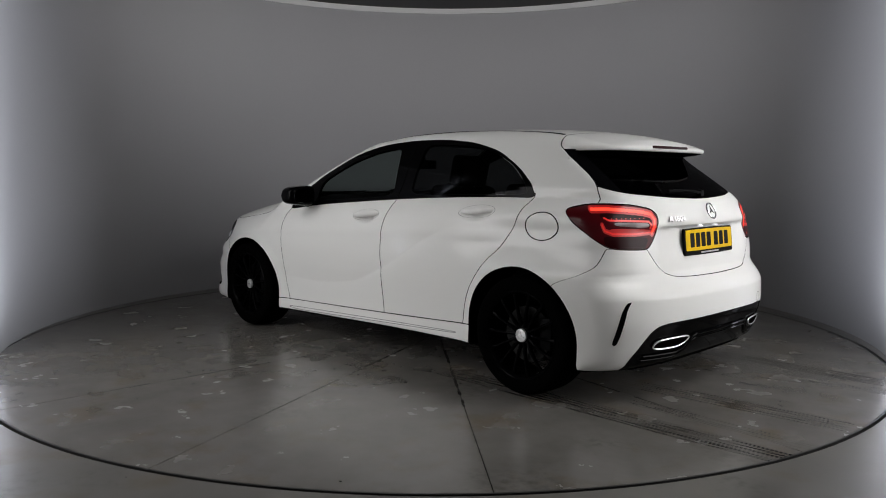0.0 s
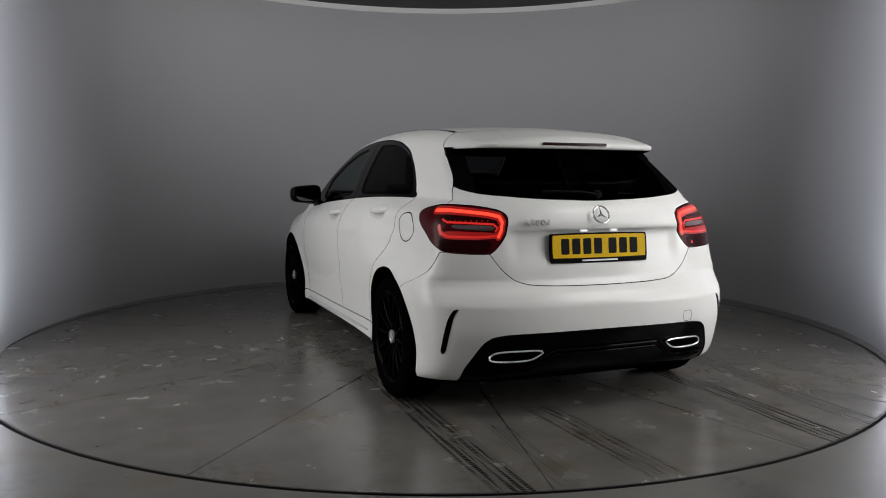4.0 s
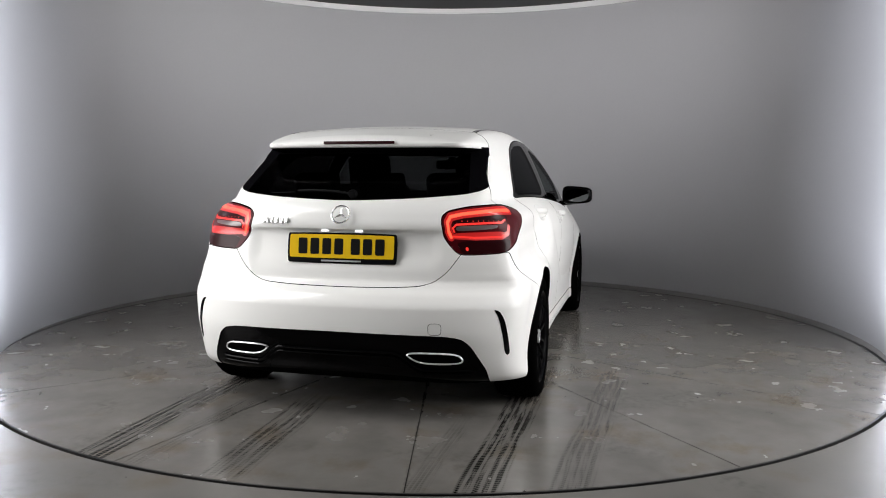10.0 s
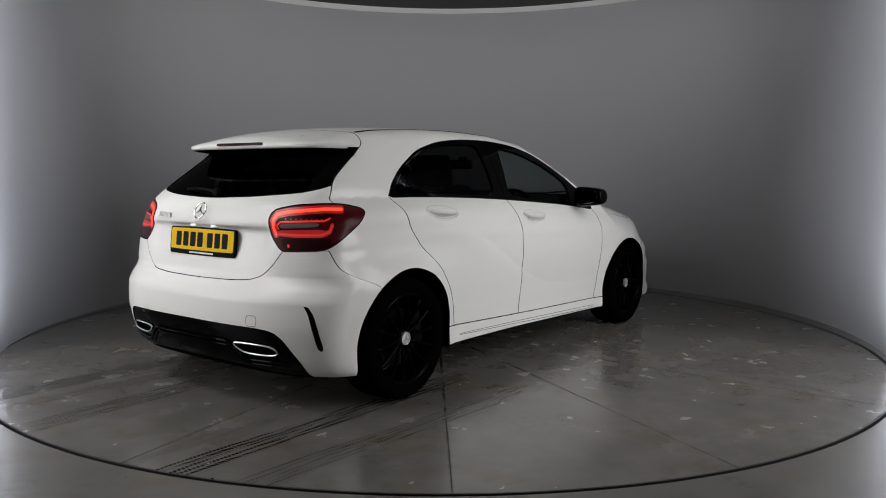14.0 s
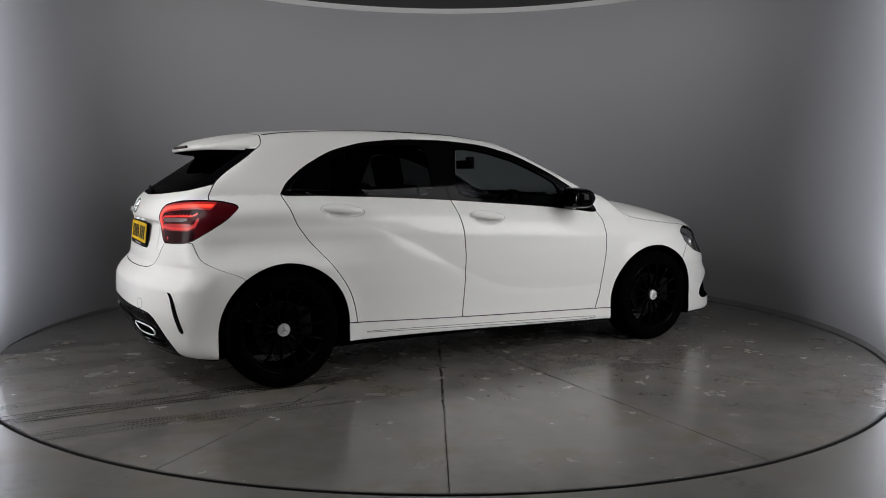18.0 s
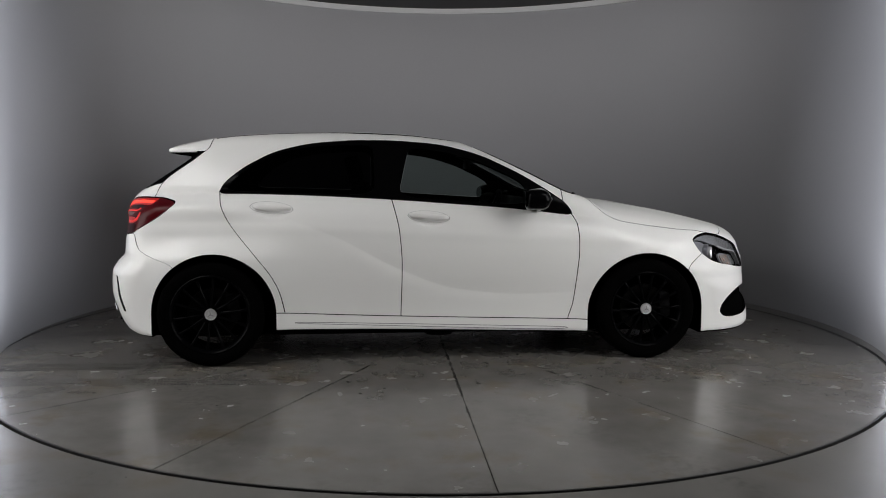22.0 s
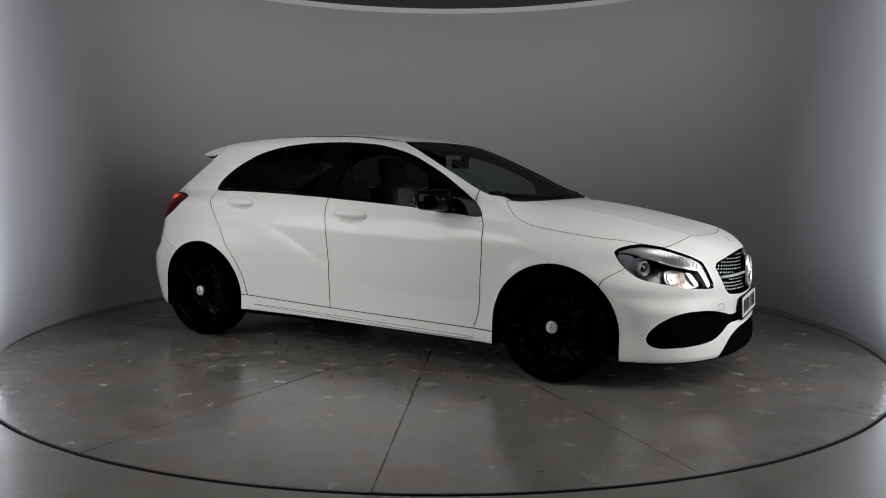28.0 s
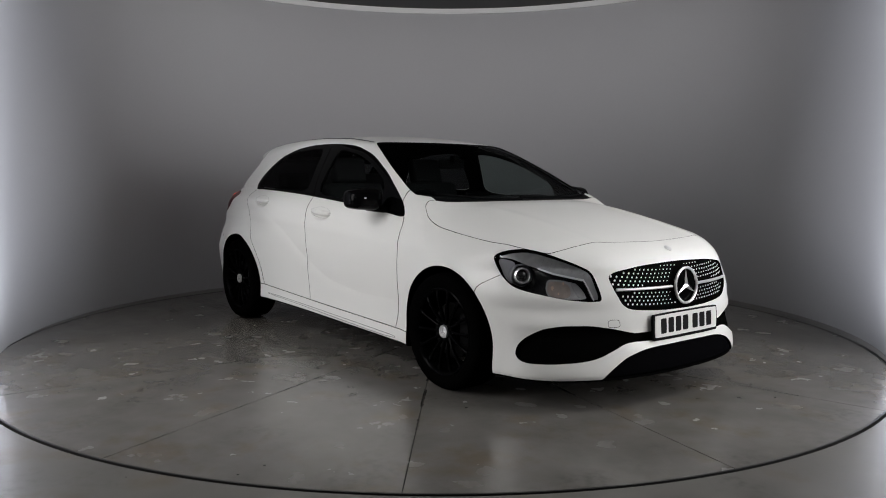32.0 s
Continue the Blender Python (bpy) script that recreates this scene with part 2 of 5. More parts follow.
    tint.inputs["A"].default_value, tint.inputs["B"].default_value = (0.140, 0.133, 0.123, 1), (0.112, 0.094, 0.072, 1)
    nt.links.new(ramp(tex(2.6, 6, 0.6), 0.50, 0.72), tint.inputs["Factor"])
    nt.links.new(tint.outputs["Result"], sc.inputs[0])
    nt.links.new(fac, sc.inputs["Scale"])
    nt.links.new(sc.outputs[0], b.inputs["Base Color"])
    rough = calc("ADD", calc("MULTIPLY", blot, 0.22), gloss)
    nt.links.new(rough, b.inputs["Roughness"])
    nt.links.new(calc("MULTIPLY", calc("SUBTRACT", 1.0, calc("MULTIPLY", dark, 0.94)), 0.62), b.inputs["Specular IOR Level"])
    return m


CONCRETE = concrete("polished_concrete", (), 0.22)
# directions of the joints between the wedges, in degrees on the deck
JOINTS = (-65.6, -91.4, -118.3, -141.5, -168.4, 167.4, 139.6, 112.6, 87.5, 62.3, 37.1, 11.8, -13.8, -40.2)
DECK = concrete("deck_concrete", [(-2.93, -0.7, 0.77, 0.0, 0.095, 1.0), (-2.93, -0.7, -0.85, 0.01, 0.095, 1.0), (-2.93, -1.6, 0.185, -0.06, 0.10, 0.75), (-2.85, -0.6, -1.21, 0.07, 0.085, 0.55), (-2.90, -1.7, 0.52, 0.03, 0.06, 0.4), (-2.9, -1.8, -0.62, 0.0, 0.05, 0.4)], 0.13)
SEAM = mat("dark_joint", (0.02, 0.019, 0.018), 0.9, grain=0.3, scale=60)
GAPMAT = mat("rim_steel", (0.03, 0.03, 0.03), 0.5, metal=0.6)
WALL_C, WALL_R, WALL_H = (0.04, 0.23), 3.02, 2.95
DISC_R = 2.937


def arc_wall(name, r0, r1, z0, z1, a0, a1, n, material, centre):
    bm = bmesh.new()
    cols = []
    for i in range(n + 1):
        a = radians(a0 + (a1 - a0) * i / n)
        c, s = math.cos(a), math.sin(a)
        cols.append([bm.verts.new((centre[0] + r * c, centre[1] + r * s, z)) for r, z in ((r0, z0), (r1, z0), (r1, z1), (r0, z1))])
    for a, b in zip(cols, cols[1:]):
        for j in range(4):
            bm.faces.new([a[j], a[(j + 1) % 4], b[(j + 1) % 4], b[j]])
    bm.faces.new(cols[0])
    bm.faces.new(cols[-1][::-1])
    bmesh.ops.recalc_face_normals(bm, faces=bm.faces[:])
    return part(name, bm, material, None)


def ring_bm(r0, r1, z0, z1, n=192):
    bm = lathe_bm([(r0, z0), (r1, z0), (r1, z1), (r0, z1)], n, closed=True)
    bm.transform(Matrix(((1, 0, 0, 0), (0, 0, -1, 0), (0, 1, 0, 0), (0, 0, 0, 1))))
    return bm


def build_room():
    ob = arc_wall("wall_cove", WALL_R, WALL_R + 0.12, -0.05, WALL_H, -19.5, 199.5, 160, WALL, WALL_C)
    tagged(ob, "curved grey painted studio wall", "wall", kind="structure")
    ob = arc_wall("trim", WALL_R - 0.02, WALL_R + 0.12, WALL_H, WALL_H + 0.055, -19.5, 199.5, 160, TRIM, WALL_C)
    tagged(ob, "white rim along the top of the curved wall", "trim", kind="structure")
    # floor with the round opening of the turntable
    bm = bmesh.new()
    n = 192
    inner = [bm.verts.new(((DISC_R + 0.016) * math.cos(2 * math.pi * i / n), (DISC_R + 0.016) * math.sin(2 * math.pi * i / n), 0)) for i in range(n)]
    outer = []
    for i in range(n):
        c, s = math.cos(2 * math.pi * i / n), math.sin(2 * math.pi * i / n)
        k = 6.5 / max(abs(c), abs(s))
        outer.append(bm.verts.new((c * k, s * k - 1.6, 0)))
    low = [bm.verts.new((q.co.x, q.co.y, -0.06)) for q in inner]
    for i in range(n):
        j = (i + 1) % n
        bm.faces.new([inner[i], outer[i], outer[j], inner[j]])
        bm.faces.new([low[i], inner[i], inner[j], low[j]])
    bmesh.ops.recalc_face_normals(bm, faces=bm.faces[:])
    tagged(part("floor", bm, CONCRETE, None), "polished grey concrete studio floor", "floor", kind="structure")
    for name, sx, sy, sz, x, y, z in (("wall_north", 13.2, 0.1, 3.4, 0, 4.95, 1.65), ("wall_south", 13.2, 0.1, 3.4, 0, -8.15, 1.65),
                                      ("wall_east", 0.1, 13.0, 3.4, 6.55, -1.6, 1.65), ("wall_west", 0.1, 13.0, 3.4, -6.55, -1.6, 1.65)):
        tagged(part(name, box_bm(sx, sy, sz, pose(x, y, z)), HALL, None), "plain grey studio wall", "wall", kind="structure")
    tagged(part("ceiling", box_bm(13.2, 13.2, 0.1, pose(0, -1.6, 3.06)), CEIL, None), "plain grey studio ceiling", "ceiling", kind="structure")


build_room()
turntable = new("turntable")
tagged(turntable, "round concrete turntable of wedge panels, flush with the floor", "turntable")


def build_deck():
    """Fourteen wedges with thin dark joints between them, in a steel-edged pan."""
    edges = sorted(JOINTS)
    for k in range(14):
        a0, a1 = radians(edges[k]), radians(edges[(k + 1) % 14] + (360 if k == 13 else 0))
        gap = 0.0022
        rows = []
        bm = bmesh.new()
        n = 14
        for r in (0.10, 0.8, 1.6, 2.3, DISC_R - 0.012):
            da = gap / r
            rows.append([bm.verts.new((r * math.cos(a), r * math.sin(a), 0)) for a in np.linspace(a0 + da, a1 - da, n)])
        for p, q in zip(rows, rows[1:]):
            for j in range(n - 1):
                bm.faces.new([p[j], q[j], q[j + 1], p[j + 1]])
        rim = [e for e in bm.edges if e.is_boundary]
        r = bmesh.ops.extrude_edge_only(bm, edges=rim)
        for q in r["geom"]:
            if isinstance(q, bmesh.types.BMVert):
                q.co.z -= 0.03
        bmesh.ops.recalc_face_normals(bm, faces=bm.faces[:])
        part("deck_panel", bm, DECK, turntable)
    turn = Matrix(((1, 0, 0, 0), (0, 0, -1, 0), (0, 1, 0, 0), (0, 0, 0, 1)))
    bm = lathe_bm([(0, -0.012), (1.0, -0.012), (2.0, -0.012), (DISC_R - 0.011, -0.012), (DISC_R - 0.011, -0.05)], 128)
    bm.transform(turn)
    part("pan", bm, SEAM, turntable)
    part("edge_ring", ring_bm(DISC_R - 0.010, DISC_R, -0.05, 0.001, 192), GAPMAT, turntable, "dark steel edge ring")


build_deck()


# ---------- the car's body as one smooth surface, later cut into its panels ----------
# car space: x forward from the rear axle, y to the car's left, z up from the ground

def curve(*pts):
    """A smooth monotone curve through a few knots, held constant beyond its ends."""
    kx = np.array([q[0] for q in pts], float)
    ky = np.array([q[1] for q in pts], float)
    h = np.diff(kx)
    d = np.diff(ky) / h
    m = np.zeros(len(kx))
    for i in range(1, len(kx) - 1):
        if d[i - 1] * d[i] > 0:
            w1, w2 = 2 * h[i] + h[i - 1], h[i] + 2 * h[i - 1]
            m[i] = (w1 + w2) / (w1 / d[i - 1] + w2 / d[i])
    m[0], m[-1] = d[0], d[-1]

    def at(v):
        v = np.clip(v, kx[0], kx[-1])
        i = np.clip(np.searchsorted(kx, v) - 1, 0, len(kx) - 2)
        s = (v - kx[i]) / h[i]
        return (ky[i] * (1 + 2 * s) * (1 - s) ** 2 + ky[i + 1] * s * s * (3 - 2 * s)
                + h[i] * (m[i] * s * (1 - s) ** 2 + m[i + 1] * s * s * (s - 1)))
    return at


def smax(a, b, k):
    h = np.clip(0.5 + 0.5 * (a - b) / k, 0, 1)
    return b + (a - b) * h + k * h * (1 - h)


def step(v, a, b):
    s = np.clip((v - a) / (b - a), 0, 1)
    return s * s * (3 - 2 * s)


WAIST = curve((-0.75, 0.800), (-0.45, 0.868), (-0.2, 0.888), (0.05, 0.892), (0.5, 0.884), (1.2, 0.876), (2.2, 0.876), (2.65, 0.886), (2.95, 0.884), (3.3, 0.85), (3.7, 0.78))
BELT_Z = curve((-0.6, 1.04), (0.05, 1.043), (0.49, 1.035), (1.07, 1.009), (1.76, 0.962), (2.24, 0.911), (2.7, 0.86), (3.6, 0.76))
BELT_Y = curve((-0.7, 0.60), (-0.3, 0.682), (0.05, 0.727), (0.5, 0.757), (1.1, 0.777), (1.76, 0.792), (2.23, 0.802), (2.7, 0.82), (3.6, 0.82))
LOW_IN = curve((0.1, 0.045), (0.2, 0.030), (0.3, 0.034), (0.42, 0.024), (0.55, 0.008), (0.68, 0.0), (1.5, 0.0))
ROOF = curve((-0.55, 1.285), (-0.32, 1.350), (-0.08, 1.398), (0.21, 1.429), (0.56, 1.446), (0.80, 1.450), (1.15, 1.441), (1.38, 1.418), (1.55, 1.384), (1.62, 1.357),
             (2.0, 1.188), (2.30, 1.046), (2.46, 1.004), (2.55, 0.996), (2.76, 0.962), (2.97, 0.922), (3.17, 0.876), (3.33, 0.835), (3.48, 0.788), (3.56, 0.735), (3.63, 0.66))
NOSE = curve((0.12, 3.52), (0.15, 3.61), (0.20, 3.635), (0.30, 3.62), (0.40, 3.595), (0.48, 3.600), (0.56, 3.598), (0.68, 3.575), (0.76, 3.54), (0.85, 3.46))
TAIL = curve((0.15, -0.54), (0.22, -0.64), (0.32, -0.685), (0.45, -0.712), (0.545, -0.708), (0.60, -0.68), (0.645, -0.635), (0.67, -0.617), (0.76, -0.605), (0.87, -0.588),
             (0.92, -0.598), (0.97, -0.583), (1.02, -0.552), (1.10, -0.445), (1.18, -0.325), (1.27, -0.195), (1.31, -0.150), (1.40, -0.09))
BOTTOM = curve((-0.75, 0.26), (-0.5, 0.175), (0.3, 0.20), (0.4, 0.203), (2.3, 0.165), (3.05, 0.15), (3.6, 0.165))
FOLD = curve((0.3, 0.95), (0.75, 0.78), (1.15, 0.575), (1.5, 0.455), (1.9, 0.42), (2.3, 0.43), (2.6, 0.46))
FOLD_D = curve((0.35, 0.0), (0.75, 0.010), (1.15, 0.016), (1.8, 0.012), (2.25, 0.006), (2.4, 0.0))
ARCHES = ((0.02, 0.315, 0.368), (2.70, 0.300, 0.376))


def half_width(x, z):
    w = WAIST(x)
    s = z - BELT_Z(x)
    yb = BELT_Y(x)
    d = np.maximum(-s, 0)
    low = w - (w - yb) * np.exp(-((d / 0.08) ** 1.25)) - LOW_IN(z)
    u = np.maximum(s, 0)
    up = yb - 0.34 * u - 0.36 * u * u
    y = np.where(s > 0, up, low)
    # the falling fold over the doors, and the rolled lips of the wheel arches
    q = np.abs(z - FOLD(x)) / np.where(z > FOLD(x), 0.10, 0.045)
    y = y - 0.58 * FOLD_D(x) * np.exp(-q ** 1.3)
    # the rear quarter leans in above the arch
    y = y - 0.062 * step(z, 0.64, 0.80) * (1 - 0.8 * step(z, 0.86, 0.99)) * (1 - step(x, 0.05, 0.60)) * (1 - step(s, -0.03, 0.05))
    # the body draws in behind the rear arch, under the lamp
    q = (z - 0.70) / 0.075
    y = y - 0.018 * np.exp(-q * q) * (1 - step(x, -0.35, -0.12))
    # finger cups under the door handles
    for hx, hz in ((0.375, 0.938), (1.325, 0.884)):
        q = ((x - hx) / 0.085) ** 2 + ((z - hz) / 0.026) ** 2
        y = y - 0.024 * np.exp(-q * q)
    # crease under the handles
    q = (z - (0.855 - 0.04 * x)) / 0.035
    y = y + 0.0028 * np.exp(-q * q) * step(x, -0.1, 0.3) * (1 - step(x, 2.6, 3.0))
    for ax, az, ar in ARCHES:
        r = np.hypot(x - ax, np.maximum(z - az, 0)) - ar
        y = y + 0.010 * np.exp(-(np.maximum(r, 0) / 0.05) ** 2) * (r > -0.12)
    return y


def top_height(x, y):
    y2 = y * y
    glass = step(x, 1.35, 1.75) * (1 - step(x, 2.3, 2.6))
    xs = x + 0.10 * y2 * glass
    bonnet = step(x, 2.3, 2.6)
    crown = 0.09 * (1 - glass) * (1 - bonnet) + 0.07 * (1 - step(x, -0.35, 0.1))
    z = ROOF(xs) - crown * y2 - 0.31 * bonnet * y2 * y2
    # two raised lines along the bonnet
    q = (np.abs(y) - 0.47 + 0.05 * (x - 2.5)) / 0.05
    return z + 0.006 * np.exp(-q * q) * step(x, 2.5, 2.8)


def nose_x(y, z):
    y2 = y * y
    x = NOSE(z) - 0.20 * y2 - (0.40 + 0.15 * step(z, 0.42, 0.52) + 0.32 * step(z, 0.54, 0.70)) * y2 * y2
    return x


def tail_x(y, z):
    y2 = y * y
    hi = step(z, 0.60, 0.70)
    x = TAIL(z)
    # plate recess of the tailgate between the lamps
    wide = 1 - step(np.abs(y), 0.42, 0.50)
    x = x + 0.014 * wide * step(z, 0.70, 0.80) * (1 - step(z, 0.890, 0.905))
    glass = 1.7 * step(z, 0.84, 0.98)
    # the roof spoiler stands out over the rear window
    x = x - 0.190 * step(z, 1.284, 1.304) * (1 - step(np.abs(y), 0.50, 0.60))
    return x + (0.10 - 0.03 * hi) * y2 + (0.28 - 0.04 * hi) * y2 * y2 + 0.12 * glass * y2 * y2


def field(x, y, z):
    a = np.abs(y)
    side = (a - half_width(x, z)) * 0.95
    top = (z - top_height(x, y)) * 0.93
    low = BOTTOM(x) - z
    front = (x - nose_x(y, z)) * 0.9
    back = (tail_x(y, z) - x) * (0.9 - 0.3 * step(z, 1.0, 1.1))
    k = 0.06 + 0.035 * step(x, 2.3, 2.8)
    f = smax(side, top, k)
    f = smax(f, front, 0.09)
    f = smax(f, back, np.where(z > 1.25, 0.02, 0.07 - 0.03 * step(z, 0.98, 1.1)))
    return smax(f, low, 0.03)


def slope(v):
    """The outward unit normals of the body's surface."""
    e = 0.002
    g = np.stack([field(v[:, 0] + e, v[:, 1], v[:, 2]) - field(v[:, 0] - e, v[:, 1], v[:, 2]),
                  field(v[:, 0], v[:, 1] + e, v[:, 2]) - field(v[:, 0], v[:, 1] - e, v[:, 2]),
                  field(v[:, 0], v[:, 1], v[:, 2] + e) - field(v[:, 0], v[:, 1], v[:, 2] - e)], 1) / (2 * e)
    return g


def settle_on(v, rounds=3):
    for _ in range(rounds):
        g = slope(v)
        d = field(v[:, 0], v[:, 1], v[:, 2]) / np.maximum((g * g).sum(1), 0.05)
        v = v - g * np.clip(d, -0.02, 0.02)[:, None]
    return v


def body_surface(cell=0.018):
    """A net of triangles over the whole body."""
    gx = np.arange(-0.80, 3.74, cell)
    half = int(0.97 / cell)
    gy = (np.arange(-half, half) + 0.5) * cell
    gz = np.arange(0.06, 1.50, cell)
    f = field(gx[:, None, None], gy[None, :, None], gz[None, None, :])
    s = f < 0
    n = np.array(f.shape) - 1
    acc = np.zeros((*n, 3))
    cnt = np.zeros(n)
    base = (slice(0, -1), slice(0, -1), slice(0, -1))
    cross = []
    for ax in range(3):
        lo = [slice(None)] * 3
        hi = [slice(None)] * 3
        lo[ax], hi[ax] = slice(0, -1), slice(1, None)
        a, b = f[tuple(lo)], f[tuple(hi)]
        idx = np.argwhere((a < 0) != (b < 0))
        fa, fb = a[tuple(idx.T)], b[tuple(idx.T)]
        p = idx.astype(float)
        p[:, ax] += fa / (fa - fb)
        o1, o2 = [q for q in range(3) if q != ax]
        for u in (0, 1):
            for w in (0, 1):
                c = idx.copy()
                c[:, o1] -= u
                c[:, o2] -= w
                ok = (c >= 0).all(1) & (c < n).all(1)
                np.add.at(acc, tuple(c[ok].T), p[ok])
                np.add.at(cnt, tuple(c[ok].T), 1)
        cross.append((ax, o1, o2, idx, fa < 0))
    ids = np.full(n, -1)
    used = np.argwhere(cnt > 0)
    ids[tuple(used.T)] = np.arange(len(used))
    v = acc[tuple(used.T)] / cnt[tuple(used.T)][:, None]
    v = v * cell + np.array([gx[0], gy[0], gz[0]])
    tris = []
    for ax, o1, o2, idx, inside in cross:
        quad = []
        for u, w in ((1, 1), (0, 1), (0, 0), (1, 0)):
            c = idx.copy()
            c[:, o1] -= u
            c[:, o2] -= w
            quad.append(ids[tuple(np.clip(c, 0, n - 1).T)])
        q = np.stack(quad, 1)
        flip = inside if ax != 1 else ~inside
        q[~flip] = q[~flip][:, ::-1]
        q = q[(q >= 0).all(1)]
        tris += [q[:, (0, 1, 2)], q[:, (0, 2, 3)]]
    v = settle_on(v, 4)
    return v, np.concatenate(tris)


def trim(v, t, g, inset=0.0):
    """The part of a net on which g, given at its corners, is above inset, with clean edges."""
    g = g - inset
    g = np.where(np.abs(g) < 1e-7, 1e-7, g)
    pos = g > 0
    k = pos[t].sum(1)
    keep = t[k == 3]
    new_v, new_t, made = [], [], {}
    base = len(v)

    def cut(a, b):
        key = (a, b) if a < b else (b, a)
        if key not in made:
            made[key] = base + len(new_v)
            s = g[key[0]] / (g[key[0]] - g[key[1]])
            new_v.append(v[key[0]] * (1 - s) + v[key[1]] * s)
        return made[key]
    for tri in t[k == 1]:
        i = int(np.argmax(pos[tri]))
        a, b, c = (int(q) for q in np.roll(tri, -i))
        new_t.append((a, cut(a, b), cut(a, c)))
    for tri in t[k == 2]:
        i = int(np.argmin(pos[tri]))
        a, b, c = (int(q) for q in np.roll(tri, -i))
        p, q = cut(a, b), cut(a, c)
        new_t += [(p, b, c), (p, c, q)]
    if new_v:
        v = np.concatenate([v, np.array(new_v)])
    if new_t:
        keep = np.concatenate([keep, np.array(new_t)])
    if len(keep):
        a, b, c = v[keep[:, 0]], v[keep[:, 1]], v[keep[:, 2]]
        keep = keep[np.linalg.norm(np.cross(b - a, c - a), axis=1) > 2e-9]
    use, inv = np.unique(keep, return_inverse=True)
    return v[use], inv.reshape(-1, 3) if len(keep) else keep


def loop_sd(u, w, pts, rounds=3):
    """Signed distance to a closed smooth outline through pts, positive inside."""
    q = np.array(pts, float)
    for _ in range(rounds):
        a, b = q, np.roll(q, -1, 0)
        q = np.stack([a * 0.82 + b * 0.18, a * 0.18 + b * 0.82], 1).reshape(-1, 2)
    out = np.full(len(u), -0.12)
    lo, hi = q.min(0) - 0.1, q.max(0) + 0.1
    k = (u > lo[0]) & (u < hi[0]) & (w > lo[1]) & (w < hi[1])
    u, w = u[k], w[k]
    best = np.full(len(u), 9.0)
    odd = np.zeros(len(u), bool)
    for (ax, ay), (bx, by) in zip(q, np.roll(q, -1, 0)):
        dx, dy = bx - ax, by - ay
        s = np.clip(((u - ax) * dx + (w - ay) * dy) / (dx * dx + dy * dy + 1e-12), 0, 1)
        best = np.minimum(best, (u - ax - s * dx) ** 2 + (w - ay - s * dy) ** 2)
        odd ^= ((ay > w) != (by > w)) & (u < (bx - ax) * (w - ay) / (by - ay + 1e-12) + ax)
    best = np.sqrt(best)
    out[k] = np.where(odd, best, -best)
    return out


# ---------- the car ----------
car = new("car")
tagged(car, "white five-door hatchback with black wheels and tinted rear windows", "car")
NET_V, NET_T = body_surface(0.0145)
GAP = 0.0027


def refine(v, t, times=1):
    for _ in range(times):
        e = np.sort(np.concatenate([t[:, (0, 1)], t[:, (1, 2)], t[:, (2, 0)]]), 1)
        u, inv = np.unique(e, axis=0, return_inverse=True)
        inv = inv.reshape(-1)
        mid = (v[u[:, 0]] + v[u[:, 1]]) / 2
        n, m = len(v), len(t)
        a, b, c = inv[:m] + n, inv[m:2 * m] + n, inv[2 * m:] + n
        v = np.concatenate([v, settle_on(mid, 2)])
        t = np.concatenate([np.stack([t[:, 0], a, c], 1), np.stack([a, t[:, 1], b], 1), np.stack([c, b, t[:, 2]], 1), np.stack([a, b, c], 1)])
    return v, t


def near(v, t, g, reach=0.05):
    k = (g > -reach)[t].any(1)
    t = t[k]
    use, inv = np.unique(t, return_inverse=True)
    return v[use], inv.reshape(-1, 3)


def panel(name, v, t, material, parent=None, label="", lift=0.0, rim=0.012):
    """Links a piece of the body's net as a panel, with its edges turned inwards."""
    if len(t) == 0:
        return None
    n = slope(v)
    n /= np.linalg.norm(n, axis=1)[:, None] + 1e-9
    v = v + n * lift
    faces = t
    verts, norms = [v], [n]
    if rim:
        e = np.concatenate([t[:, (0, 1)], t[:, (1, 2)], t[:, (2, 0)]])
        key = np.sort(e, 1)
        _, first, count = np.unique(key, axis=0, return_index=True, return_counts=True)
        edge = e[first[count == 1]]
        use, inv = np.unique(edge, return_inverse=True)
        inv = inv.reshape(-1, 2) + len(v)
        k = len(use)
        verts += [v[use], v[use] - n[use] * rim]
        norms += [np.zeros((2 * k, 3))]
        quads = np.stack([inv[:, 1], inv[:, 0], inv[:, 0] + k, inv[:, 1] + k], 1)
        faces = [tuple(q) for q in t] + [tuple(q) for q in quads]
    ob = mesh(name, np.concatenate(verts), faces, material, parent or car, label, normals=np.concatenate(norms))
    # painted panels get black turned-in edges, imitating the shade in the gaps
    if 0 < rim and material is PAINT:
        ob.data.materials.append(DARK)
        ob.data.polygons.foreach_set("material_index", [0] * len(t) + [1] * (len(ob.data.polygons) - len(t)))
    return ob


